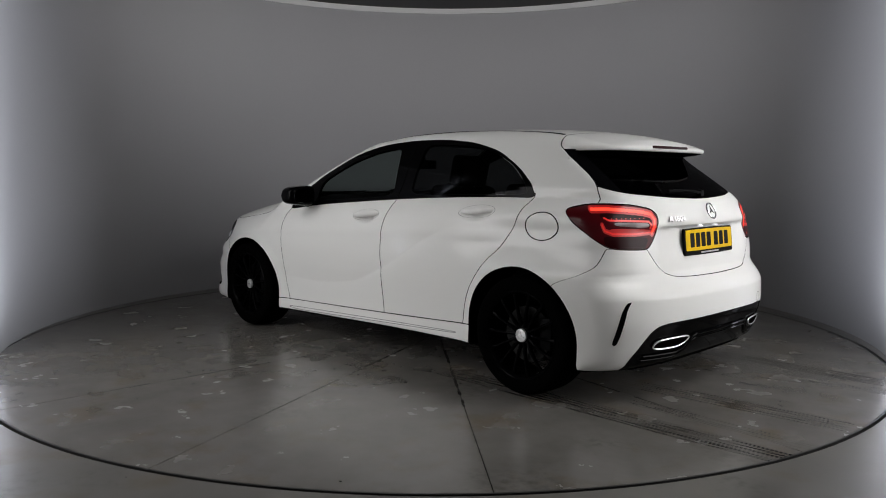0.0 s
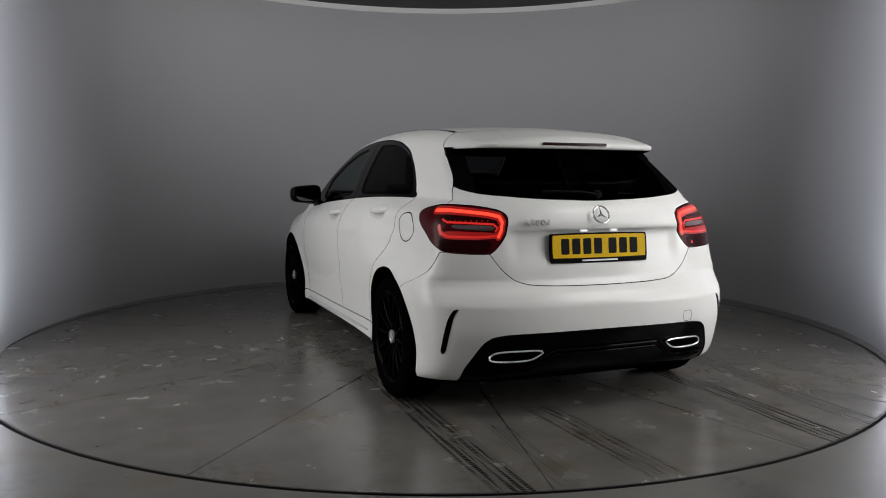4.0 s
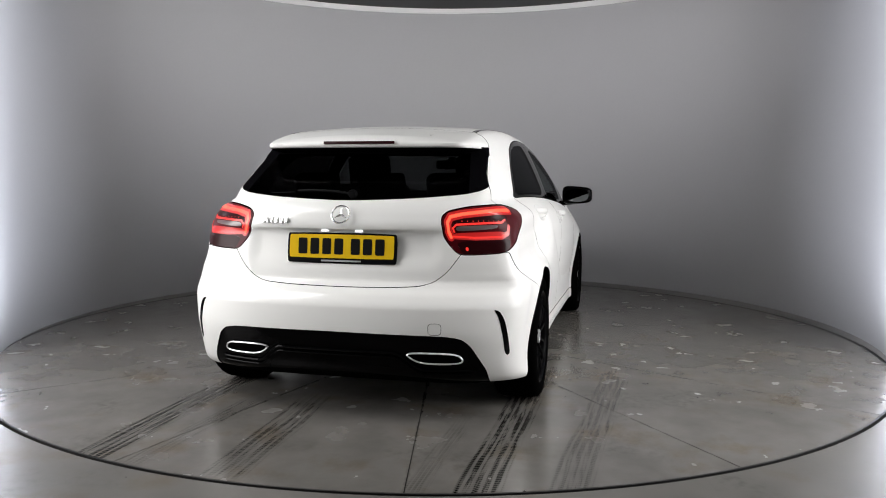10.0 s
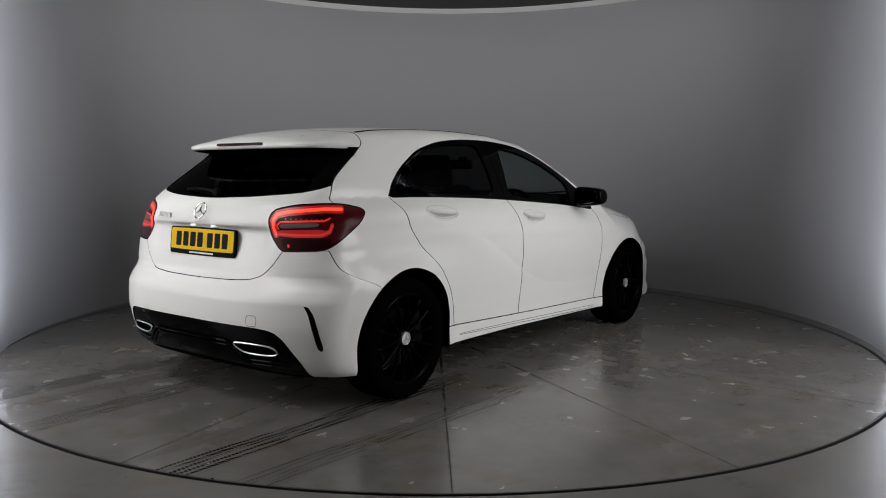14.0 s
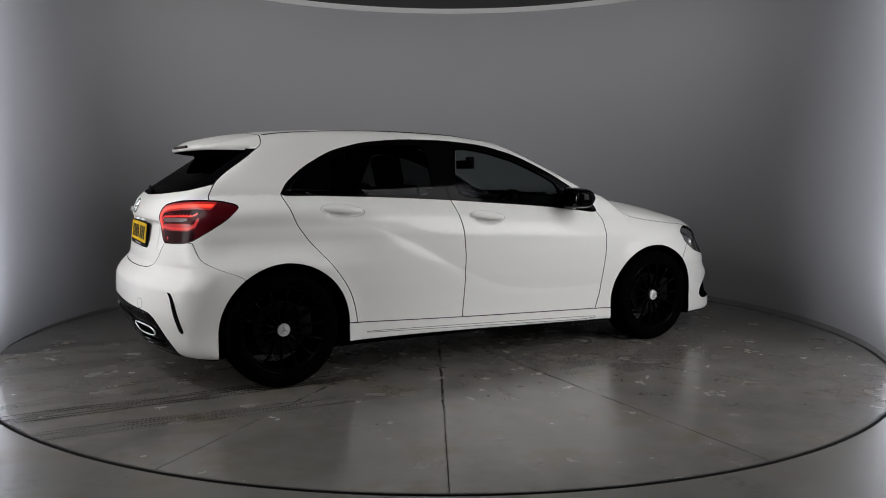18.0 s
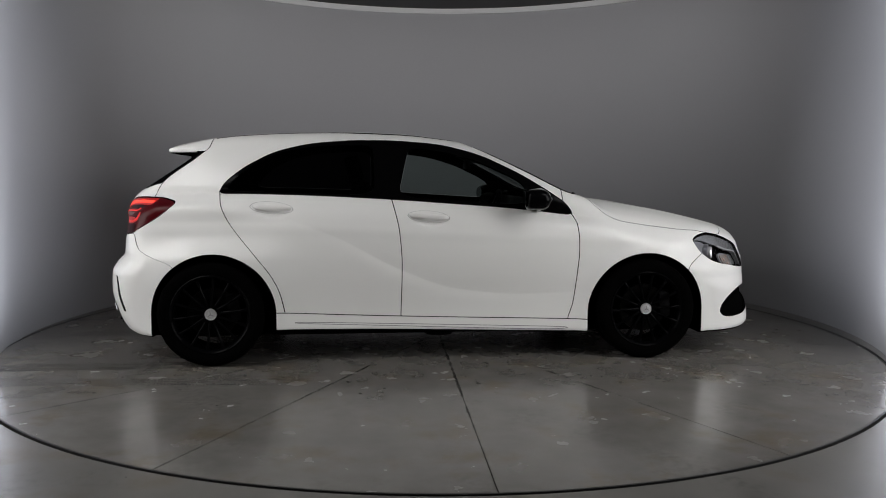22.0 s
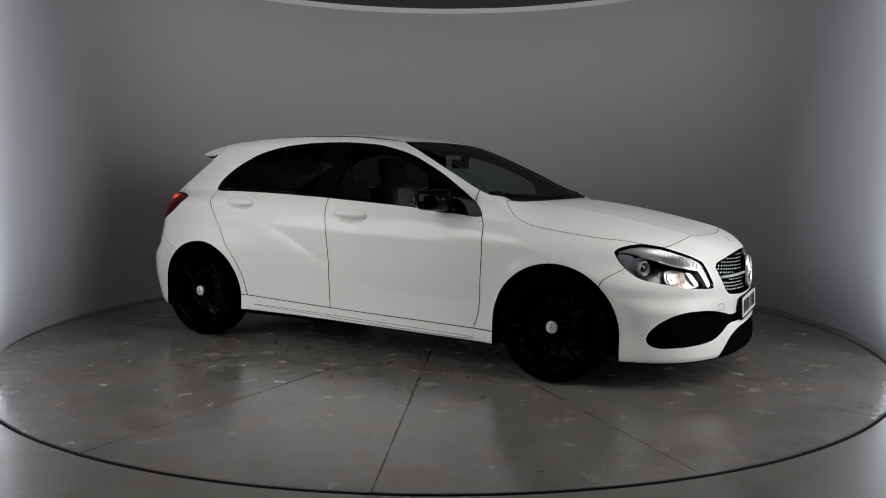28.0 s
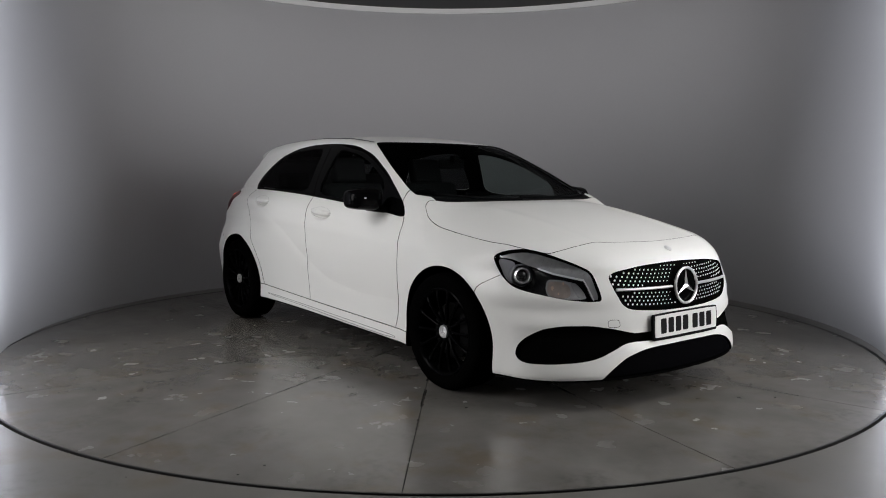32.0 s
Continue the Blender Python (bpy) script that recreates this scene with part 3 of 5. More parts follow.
# outlines, in the plane that suits each piece
DOOR_R = curve((0.25, 0.452), (0.321, 0.439), (0.444, 0.41), (0.532, 0.37), (0.671, 0.268), (0.802, 0.156), (0.90, 0.092), (0.988, 0.058), (1.06, 0.040))
DOOR_B = curve((0.2, 1.140), (0.289, 1.143), (0.605, 1.15), (0.813, 1.134), (1.013, 1.089), (1.1, 1.07))
DOOR_F = curve((0.2, 2.188), (0.257, 2.198), (0.363, 2.23), (0.539, 2.248), (0.714, 2.259), (0.853, 2.252), (0.93, 2.215))
SILL = curve((0.3, 0.325), (1.143, 0.289), (2.198, 0.257), (2.4, 0.25))
DLO = [(0.035, 1.040), (0.075, 1.11), (0.185, 1.200), (0.366, 1.297), (0.582, 1.350), (0.832, 1.373), (1.119, 1.374), (1.405, 1.352), (1.656, 1.288), (1.909, 1.168), (2.091, 1.054), (2.19, 0.985), (2.238, 0.909),
       (2.0, 0.938), (1.76, 0.962), (1.4, 0.987), (1.07, 1.009), (0.78, 1.024), (0.49, 1.035), (0.2, 1.041)]
WIN_F = [(1.13, 1.022), (1.17, 1.20), (1.20, 1.318), (1.26, 1.328), (1.45, 1.302), (1.65, 1.243), (1.85, 1.15), (1.93, 1.10), (1.94, 0.975), (1.6, 0.994)]
WIN_R = [(0.075, 1.052), (0.13, 1.13), (0.23, 1.215), (0.40, 1.296), (0.60, 1.332), (0.80, 1.342), (0.98, 1.342), (0.985, 1.20), (0.985, 1.03), (0.5, 1.048)]
SCREEN = [(1.555, 0.0), (1.545, 0.30), (1.515, 0.50), (1.535, 0.548), (1.75, 0.622), (1.95, 0.675), (2.15, 0.715), (2.255, 0.725), (2.31, 0.66), (2.37, 0.45), (2.40, 0.20), (2.405, 0.0)]
LAMP_T = [(-0.086, 0.93), (-0.072, 0.968), (-0.023, 0.994), (0.123, 1.014), (0.275, 1.019), (0.42, 1.016), (0.55, 0.995), (0.578, 0.974), (0.54, 0.925), (0.405, 0.845), (0.32, 0.808), (0.25, 0.798), (0.10, 0.792), (0.0, 0.792), (-0.062, 0.86)]
LAMP_H = [(2.212, 0.748), (2.25, 0.768), (2.32, 0.783), (2.42, 0.792), (2.52, 0.785), (2.641, 0.763), (2.78, 0.73), (2.885, 0.698), (2.915, 0.668), (2.955, 0.60), (2.975, 0.553), (2.874, 0.551), (2.70, 0.562), (2.565, 0.579), (2.43, 0.595), (2.347, 0.614), (2.28, 0.655), (2.235, 0.705)]
GRILLE = [(0.0, 0.722), (0.28, 0.713), (0.44, 0.690), (0.478, 0.668), (0.462, 0.60), (0.43, 0.535), (0.385, 0.508), (0.2, 0.492), (0.0, 0.488)]
INTAKE = [(2.383, 0.290), (2.405, 0.335), (2.46, 0.375), (2.57, 0.418), (2.70, 0.435), (2.90, 0.435), (3.05, 0.416), (3.18, 0.390), (3.26, 0.380), (3.26, 0.352), (3.14, 0.346), (3.06, 0.318), (2.96, 0.285), (2.85, 0.268), (2.65, 0.256), (2.47, 0.250), (2.41, 0.260)]
LIP = [(0.0, 0.10), (0.56, 0.10), (0.55, 0.185), (0.49, 0.235), (0.424, 0.276), (0.33, 0.302), (0.243, 0.312), (0.0, 0.316)]
BONNET = [(2.47, 0.0), (2.45, 0.30), (2.38, 0.60), (2.34, 0.70), (2.37, 0.755), (2.44, 0.785), (2.52, 0.786), (2.72, 0.782), (2.96, 0.767), (3.13, 0.72), (3.26, 0.66), (3.305, 0.585), (3.335, 0.48), (3.385, 0.25), (3.405, 0.0)]
DIFFUSER = [(0.0, 0.435), (0.50, 0.429), (0.585, 0.416), (0.625, 0.385), (0.66, 0.32), (0.695, 0.25), (0.70, 0.10), (0.0, 0.10)]
BACK_GLASS = [(0.0, 1.034), (0.32, 1.046), (0.56, 1.066), (0.635, 1.086), (0.670, 1.122), (0.684, 1.18), (0.70, 1.25), (0.70, 1.36), (0.0, 1.36)]
VENT = [(0.728, 0.548), (0.752, 0.541), (0.774, 0.50), (0.788, 0.43), (0.794, 0.34), (0.784, 0.328), (0.774, 0.34), (0.768, 0.42), (0.752, 0.50), (0.742, 0.525)]
GATE = [(0.0, 0.636), (0.25, 0.639), (0.39, 0.647), (0.455, 0.668), (0.512, 0.715), (0.566, 0.790), (0.60, 0.85), (0.70, 1.0), (0.92, 1.1), (0.92, 1.5), (0.0, 1.5)]
GATE_X = curve((0.9, 2.0), (0.99, -0.30), (1.01, -0.345), (1.09, -0.315), (1.275, -0.090), (1.33, -0.03), (1.45, -0.01))
BUMP_R = curve((0.2, -0.1), (0.60, -0.205), (0.625, -0.237), (0.66, -0.33), (0.715, -0.42), (0.80, -0.452))
BUMP_F = curve((0.2, 2.9), (0.585, 2.974), (0.674, 3.10), (0.75, 3.2))


def both(pts):
    """Mirrors half an outline, given from the middle outwards, over the middle line."""
    return [tuple(q) for q in pts] + [(-q[0], q[1]) for q in pts[::-1] if q[0] > 1e-6]


def both_y(pts):
    return [tuple(q) for q in pts] + [(q[0], -q[1]) for q in pts[::-1] if q[1] > 1e-6]


def g_arch(v):
    g = np.full(len(v), -9.0)
    for ax, az, ar in ARCHES:
        r = ar - np.hypot(v[:, 0] - ax, np.maximum(v[:, 2] - az, 0))
        g = np.maximum(g, np.minimum(r, np.abs(v[:, 1]) - 0.55))
    return g


def g_under(v):
    return BOTTOM(v[:, 0]) + 0.012 - v[:, 2]


def side_of(v, s, inner=0.45):
    return s * v[:, 1] - inner


def make_regions():
    """Names, cutting functions and materials of the panels, in the order in which they are cut out."""
    R = []
    ab = np.abs
    R.append(("underbody", g_under, DARK, "", 0))
    R.append(("windscreen", lambda v: np.minimum(loop_sd(v[:, 0], v[:, 1], both_y(SCREEN)), np.minimum(v[:, 2] - 0.9, 0.3)), GLASS, "clear windscreen", 0))
    for s in (-1, 1):
        R.append(("window_fin", lambda v, s=s: np.minimum.reduce([loop_sd(v[:, 1], v[:, 2], both(BACK_GLASS)), GATE_X(v[:, 2]) - 0.003 - v[:, 0], 1.3005 - v[:, 2], s * v[:, 1] - 0.555 - 0.25 * (1.15 - v[:, 2])]), FRIT, "black fin beside the rear window", 2))
    R.append(("rear_window", lambda v: np.minimum(loop_sd(v[:, 1], v[:, 2], both(BACK_GLASS)), np.minimum(GATE_X(v[:, 2]) - 0.012 - v[:, 0], 1.268 - v[:, 2])), PRIVACY, "dark tinted rear window", 0))
    R.append(("spoiler_underside", lambda v: np.minimum.reduce([1.3005 - v[:, 2], v[:, 2] - 1.20, GATE_X(v[:, 2]) - 0.012 - v[:, 0]]), FRIT, "black underside of the roof spoiler", 2))
    R.append(("roof_spoiler", lambda v: np.minimum.reduce([v[:, 2] - 1.3005, -0.20 - v[:, 0], GATE_X(v[:, 2]) - v[:, 0]]), PAINT, "white roof spoiler", 2))
    for s in (-1, 1):
        R.append(("window_front", lambda v, s=s: np.minimum(loop_sd(v[:, 0], v[:, 2], WIN_F), side_of(v, s)), GLASS, "lightly tinted door glass", 1))
        R.append(("window_rear", lambda v, s=s: np.minimum(loop_sd(v[:, 0], v[:, 2], WIN_R), side_of(v, s)), PRIVACY, "dark tinted door glass", 1))
        R.append(("window_surround", lambda v, s=s: np.minimum(loop_sd(v[:, 0], v[:, 2], DLO), side_of(v, s)), BLACK, "gloss black window surround", 1))
        R.append(("tail_lamp", lambda v, s=s: np.minimum(np.minimum(loop_sd(v[:, 0] + ab(v[:, 1]), v[:, 2], LAMP_T), side_of(v, s, 0.3)), -v[:, 0]), RED, "red rear lamp cluster, lit", 1))
        R.append(("headlamp", lambda v, s=s: np.minimum(np.minimum(loop_sd(v[:, 0] - ab(v[:, 1]), v[:, 2], LAMP_H), side_of(v, s, 0.3)), v[:, 0] - 2.5), LENS, "clear headlamp with dark inner housing", 1))
        R.append(("front_door", lambda v, s=s: np.minimum.reduce([v[:, 0] - DOOR_B(v[:, 2]), DOOR_F(v[:, 2]) - v[:, 0], v[:, 2] - SILL(v[:, 0]), BELT_Z(v[:, 0]) + 0.02 - v[:, 2], side_of(v, s)]), PAINT, "", 1))
        R.append(("rear_door", lambda v, s=s: np.minimum.reduce([v[:, 0] - DOOR_R(v[:, 2]), DOOR_B(v[:, 2]) - v[:, 0], v[:, 2] - SILL(v[:, 0]), BELT_Z(v[:, 0]) + 0.02 - v[:, 2], side_of(v, s)]), PAINT, "", 1))
        R.append(("sill", lambda v, s=s: np.minimum.reduce([SILL(v[:, 0]) - v[:, 2], side_of(v, s), 1.1 - ab(v[:, 0] - 1.36)]), PAINT, "", 0))
    R.append(("fuel_flap", lambda v: np.minimum(0.073 - np.hypot((v[:, 0] + 0.083) * 0.70, v[:, 2] - 0.896), v[:, 1] - 0.4), PAINT, "", 1))
    R.append(("bonnet", lambda v: np.minimum(loop_sd(v[:, 0], v[:, 1], both_y(BONNET)), v[:, 2] - 0.6), PAINT, "", 0))
    R.append(("cowl", lambda v: np.minimum(np.minimum(0.66 - ab(v[:, 1]), 0.2 - ab(v[:, 0] - 2.33)), v[:, 2] - 0.85), PLASTIC, "black plastic cowl", 0))
    R.append(("grille", lambda v: np.minimum(loop_sd(v[:, 1], v[:, 2], both(GRILLE)), v[:, 0] - 3), DARK, "", 1))
    for s in (-1, 1):
        R.append(("air_intake", lambda v, s=s: np.minimum.reduce([loop_sd(v[:, 0] - ab(v[:, 1]), v[:, 2], INTAKE), s * v[:, 1] - 0.2, v[:, 0] - 2.9]), DARK, "black air intake", 1))
    R.append(("centre_slot", lambda v: np.minimum.reduce([0.345 - ab(v[:, 1]), 0.0185 - ab(v[:, 2] - 0.367), v[:, 0] - 3]), DARK, "black slot behind the plate", 1))
    R.append(("front_lip", lambda v: np.minimum(loop_sd(v[:, 1], v[:, 2], both(LIP)), v[:, 0] - 2.9), FRIT, "black lower lip", 1))
    R.append(("diffuser", lambda v: np.minimum(loop_sd(v[:, 1], v[:, 2], both(DIFFUSER)), -0.3 - v[:, 0]), BLACK, "gloss black diffuser", 1))
    R.append(("tailgate", lambda v: np.minimum.reduce([np.maximum(loop_sd(v[:, 1], v[:, 2], both(GATE)), np.minimum(v[:, 2] - 1.2, 0.9 - ab(v[:, 1]))), (GATE_X(v[:, 2]) - v[:, 0]) * 0.62, v[:, 2] - 0.6]), PAINT, "", 0))
    R.append(("rear_bumper", lambda v: np.minimum((BUMP_R(v[:, 2]) - v[:, 0]) * 0.55, 0.80 - v[:, 2]), PAINT, "", 0))
    R.append(("front_bumper", lambda v: np.maximum(np.minimum(v[:, 0] - BUMP_F(v[:, 2]), 0.74 - v[:, 2]), v[:, 0] - 3.2), PAINT, "", 0))
    for s in (-1, 1):
        R.append(("front_wing", lambda v, s=s: np.minimum(v[:, 0] - 2.17, s * v[:, 1] - 0.02), PAINT, "", 0))
    return R


SUNK = {"grille": -0.016, "air_intake": -0.03, "centre_slot": -0.02, "front_lip": -0.012, "diffuser": -0.004}


TIGHT = {"bonnet": 0.0014, "rear_bumper": 0.0012, "tailgate": 0.0017, "window_fin": 0.0, "spoiler_underside": 0.0, "roof_spoiler": 0.0}
FRIT = mat("frit_black", (0.0025, 0.0025, 0.003), 0.55, spec=0.0, grain=0.1, scale=300)


def build_body():
    made = {}
    v, t = trim(NET_V, NET_T, -g_arch(NET_V))
    cabin = v, t
    for name, fn, material, label, fine in make_regions():
        gap = TIGHT.get(name, GAP)
        if fine:
            g = fn(v)
            pv, pt = refine(*near(v, t, g), fine)
            pv, pt = trim(pv, pt, fn(pv), gap)
        else:
            pv, pt = trim(v, t, fn(v), gap)
        flush = material in (GLASS, PRIVACY, LENS)
        ob = panel(name, pv, pt, material, car, label, lift=SUNK.get(name, 0.0), rim=0.0 if flush else 0.026 if name == "front_bumper" else 0.012)
        made.setdefault(name, []).append((ob, pv, pt))
        v, t = trim(v, t, -fn(v), gap if not flush else 0.0)
    panel("body_shell", v, t, PAINT, car)
    return made


MADE = build_body()


# ---------- what sits on and behind the panels ----------


def patch(name, fn, material, parent=None, label="", lift=0.0015, fine=2, rim=0.003, reach=0.03):
    """A thin piece that follows the body's surface inside the outline fn."""
    v, t = near(NET_V, NET_T, fn(NET_V), reach)
    for _ in range(fine):
        v, t = refine(v, t, 1)
        v, t = near(v, t, fn(v), reach)
        reach *= 0.6
    v, t = trim(v, t, fn(v))
    return panel(name, v, t, material, parent, label, lift=lift, rim=rim)


def on_side(x, z, s):
    return s * float(half_width(np.array([x]), np.array([z]))[0])


def build_inner():
    """The dark lining round the cabin and behind the panels, where it darkens their gaps."""
    v, t = trim(NET_V, NET_T, -g_arch(NET_V))
    for name, fn, material, label, fine in make_regions():
        if name in ("windscreen", "rear_window", "window_front", "window_rear", "headlamp"):
            v, t = trim(v, t, -fn(v))
    panel("inner_lining", v, t, DARK, car, "dark inner lining", lift=-0.018, rim=0.0)
    for ax, az, ar in ARCHES:
        for s in (-1, 1):
            bm = bmesh.new()
            n = 40
            rows = []
            for i in range(n + 1):
                a = radians(-25 + 230 * i / n)
                r = ar + 0.012
                dz = r * math.sin(a)
                lx, lz = ax + r * math.cos(a), max(az + dz, 0.17)
                ys = np.linspace(0.60, 0.872, 35)
                inside = ys[field(np.full(35, lx), ys, np.full(35, lz)) < -0.010]
                edge = float(inside.max()) if len(inside) else 0.72
                rows.append([bm.verts.new((lx, s * y, lz)) for y in (0.50, min(0.70, edge - 0.01), edge)])
            for p, q in zip(rows, rows[1:]):
                for j in range(2):
                    bm.faces.new([p[j], p[j + 1], q[j + 1], q[j]])
            bm.faces.new([q[0] for q in rows])
            part("wheel_arch_liner", bm, DARK, car)


def build_wheel():
    """One black multi-spoke wheel with its tyre, facing +y, its centre at the origin."""
    rim = lathe_bm([(0.222, -0.10), (0.229, 0.0), (0.229, 0.085), (0.236, 0.098), (0.240, 0.104), (0.234, 0.108), (0.224, 0.102), (0.215, 0.085), (0.212, 0.0), (0.212, -0.10)], 72)
    wheel = part("wheel", rim, ALLOY, None, "gloss black multi-spoke alloy wheel")
    prof = [(0.234, 0.088), (0.240, 0.104), (0.252, 0.110), (0.275, 0.1135), (0.292, 0.111), (0.305, 0.103), (0.313, 0.090), (0.3165, 0.07), (0.318, 0.035), (0.318, 0.0)]
    prof = prof + [(r, -y) for r, y in prof[::-1][1:]]
    part("tyre", lathe_bm(prof, 72), RUBBER, wheel, "black low-profile tyre")
    for k in range(2):
        ring = lathe_bm([(0.3175, 0.018 + 0.03 * k), (0.3182, 0.019 + 0.03 * k), (0.3175, 0.022 + 0.03 * k)], 60)
        part("tread_groove", ring, DARK, wheel)
    spoke = bmesh.new()
    secs = []
    for r, y, w, d in ((0.045, 0.082, 0.010, 0.020), (0.075, 0.088, 0.0075, 0.020), (0.12, 0.094, 0.0068, 0.018), (0.17, 0.097, 0.0068, 0.017), (0.20, 0.097, 0.0085, 0.016), (0.222, 0.095, 0.012, 0.014)):
        secs.append([spoke.verts.new(q) for q in ((r, y - d, -w), (r, y - 0.004, -w), (r, y, -w * 0.35), (r, y, w * 0.35), (r, y - 0.004, w), (r, y - d, w))])
    for p, q in zip(secs, secs[1:]):
        for j in range(6):
            spoke.faces.new([p[j], p[(j + 1) % 6], q[(j + 1) % 6], q[j]])
    bmesh.ops.recalc_face_normals(spoke, faces=spoke.faces[:])
    first = part("spoke", spoke, ALLOY, wheel)
    for i in range(1, 14):
        o = new("spoke", first.data)
        o.parent = wheel
        o.matrix_basis = Matrix.Rotation(2 * math.pi * i / 14, 4, "Y")
    part("hub", lathe_bm([(0.0, 0.083), (0.040, 0.083), (0.055, 0.078), (0.060, 0.06), (0.062, 0.03), (0, 0.03)], 40), ALLOY, wheel)
    cap = part("hub_cap", lathe_bm([(0.0, 0.093), (0.022, 0.0925), (0.0285, 0.091), (0.030, 0.094), (0.034, 0.094), (0.0355, 0.088), (0.036, 0.078)], 40), SATIN, wheel, "silver hub cap")
    for i in range(3):
        a = radians(90 + 120 * i)
        bm = slab_bm([(-0.004, 0.0), (0.004, 0.0), (0.0008, 0.022), (-0.0008, 0.022)], 0.002)
        bm.transform(Matrix.Rotation(a - math.pi / 2, 4, "Z"))
        bm.transform(Matrix(((1, 0, 0, 0), (0, 0, 1, 0.0925), (0, 1, 0, 0), (0, 0, 0, 1))))
        part("cap_ray", bm, CHROME, cap)
    part("brake_disc", lathe_bm([(0.07, 0.02), (0.09, 0.028), (0.15, 0.030), (0.152, 0.0), (0.07, 0.0)], 48), DISC, wheel, "worn steel brake disc")
    bm = box_bm(0.075, 0.07, 0.17, pose(-0.135, 0.025, 0.02), 0.015)
    part("brake_caliper", bm, PLASTIC, wheel)
    for i in range(5):
        a = 2 * math.pi * (i + 0.5) / 5
        bm = lathe_bm([(0, 0.090), (0.008, 0.089), (0.010, 0.080)], 10)
        bm.transform(pose(0.051 * math.cos(a), 0, 0.051 * math.sin(a)))
        part("wheel_bolt", bm, DARK, wheel)
    return wheel


def place_wheels():
    wheel = build_wheel()
    wheel.parent = car
    spots = [(0.0, 0.779, 0), (2.699, 0.785, 11), (0.0, -0.779, 7), (2.699, -0.785, 3)]
    for i, (x, y, turn) in enumerate(spots):
        m = pose(x, y, 0.318, 0, 0, 0 if y > 0 else 180) @ pose(0, 0, 0, 0, turn, 0)
        if i == 0:
            wheel.matrix_basis = m
        else:
            copy_thing(wheel, m)


def emblem(name, r, wire, m, parent, material):
    """A ring with three rays."""
    ring = part(name, tube_bm([(r * math.cos(a), r * math.sin(a), 0) for a in np.linspace(0, 2 * math.pi, 40, endpoint=False)], wire, 8, True), material, parent, "chrome ring emblem with three rays")
    ring.matrix_basis = m
    for i in range(3):
        bm = bmesh.new()
        b = [bm.verts.new(q) for q in ((-r * 0.16, 0.0, 0), (0, 0, wire * 1.6), (r * 0.16, 0.0, 0), (0, r * 0.95, 0))]
        c = bm.verts.new((0, -r * 0.10, 0))
        bm.faces.new([b[0], b[1], b[3]])
        bm.faces.new([b[1], b[2], b[3]])
        bm.faces.new([b[0], c, b[1]])
        bm.faces.new([c, b[2], b[1]])
        bm.transform(Matrix.Rotation(2 * math.pi * i / 3, 4, "Z"))
        part("ray", bm, material, ring, sharp=10)
    return ring


BACKWARD = Matrix(((0, 0, -1, 0), (-1, 0, 0, 0), (0, 1, 0, 0), (0, 0, 0, 1)))    # x right, y up, z out, for a plate at the tail
FORWARD = Matrix(((0, 0, 1, 0), (1, 0, 0, 0), (0, 1, 0, 0), (0, 0, 0, 1)))       # the same at the nose


def rect(w, h, r=0.006):
    return rounded([(-w / 2, -h / 2 + r), (-w / 2 + r, -h / 2), (w / 2 - r, -h / 2), (w / 2, -h / 2 + r), (w / 2, h / 2 - r), (w / 2 - r, h / 2), (-w / 2 + r, h / 2), (-w / 2, h / 2 - r)], 1)


def number_plate(m, colour, label, strip):
    """A plate in its black holder, the registration as plain bars."""
    holder = part("number_plate", slab_bm(rect(0.545, 0.146 if strip else 0.136, 0.012), 0.014, bevel=0.003), PLASTIC, car, label)
    holder.matrix_basis = m
    up = 0.008 if strip else 0.004
    part("plate_face", slab_bm(rect(0.522, 0.112, 0.008), 0.004, pose(0, up, 0.0125)), colour, holder)
    for i in range(7):
        x = -0.193 + i * 0.0605 + (0.022 if i > 3 else 0.0)
        part("plate_bar", slab_bm(rect(0.045, 0.076, 0.004), 0.0012, pose(x, up, 0.0165)), INK, holder)
    if strip:
        part("dealer_strip", slab_bm(rect(0.20, 0.008, 0.001), 0.001, pose(0, -0.0605, 0.014)), SATIN, holder, "small unreadable grey strip")


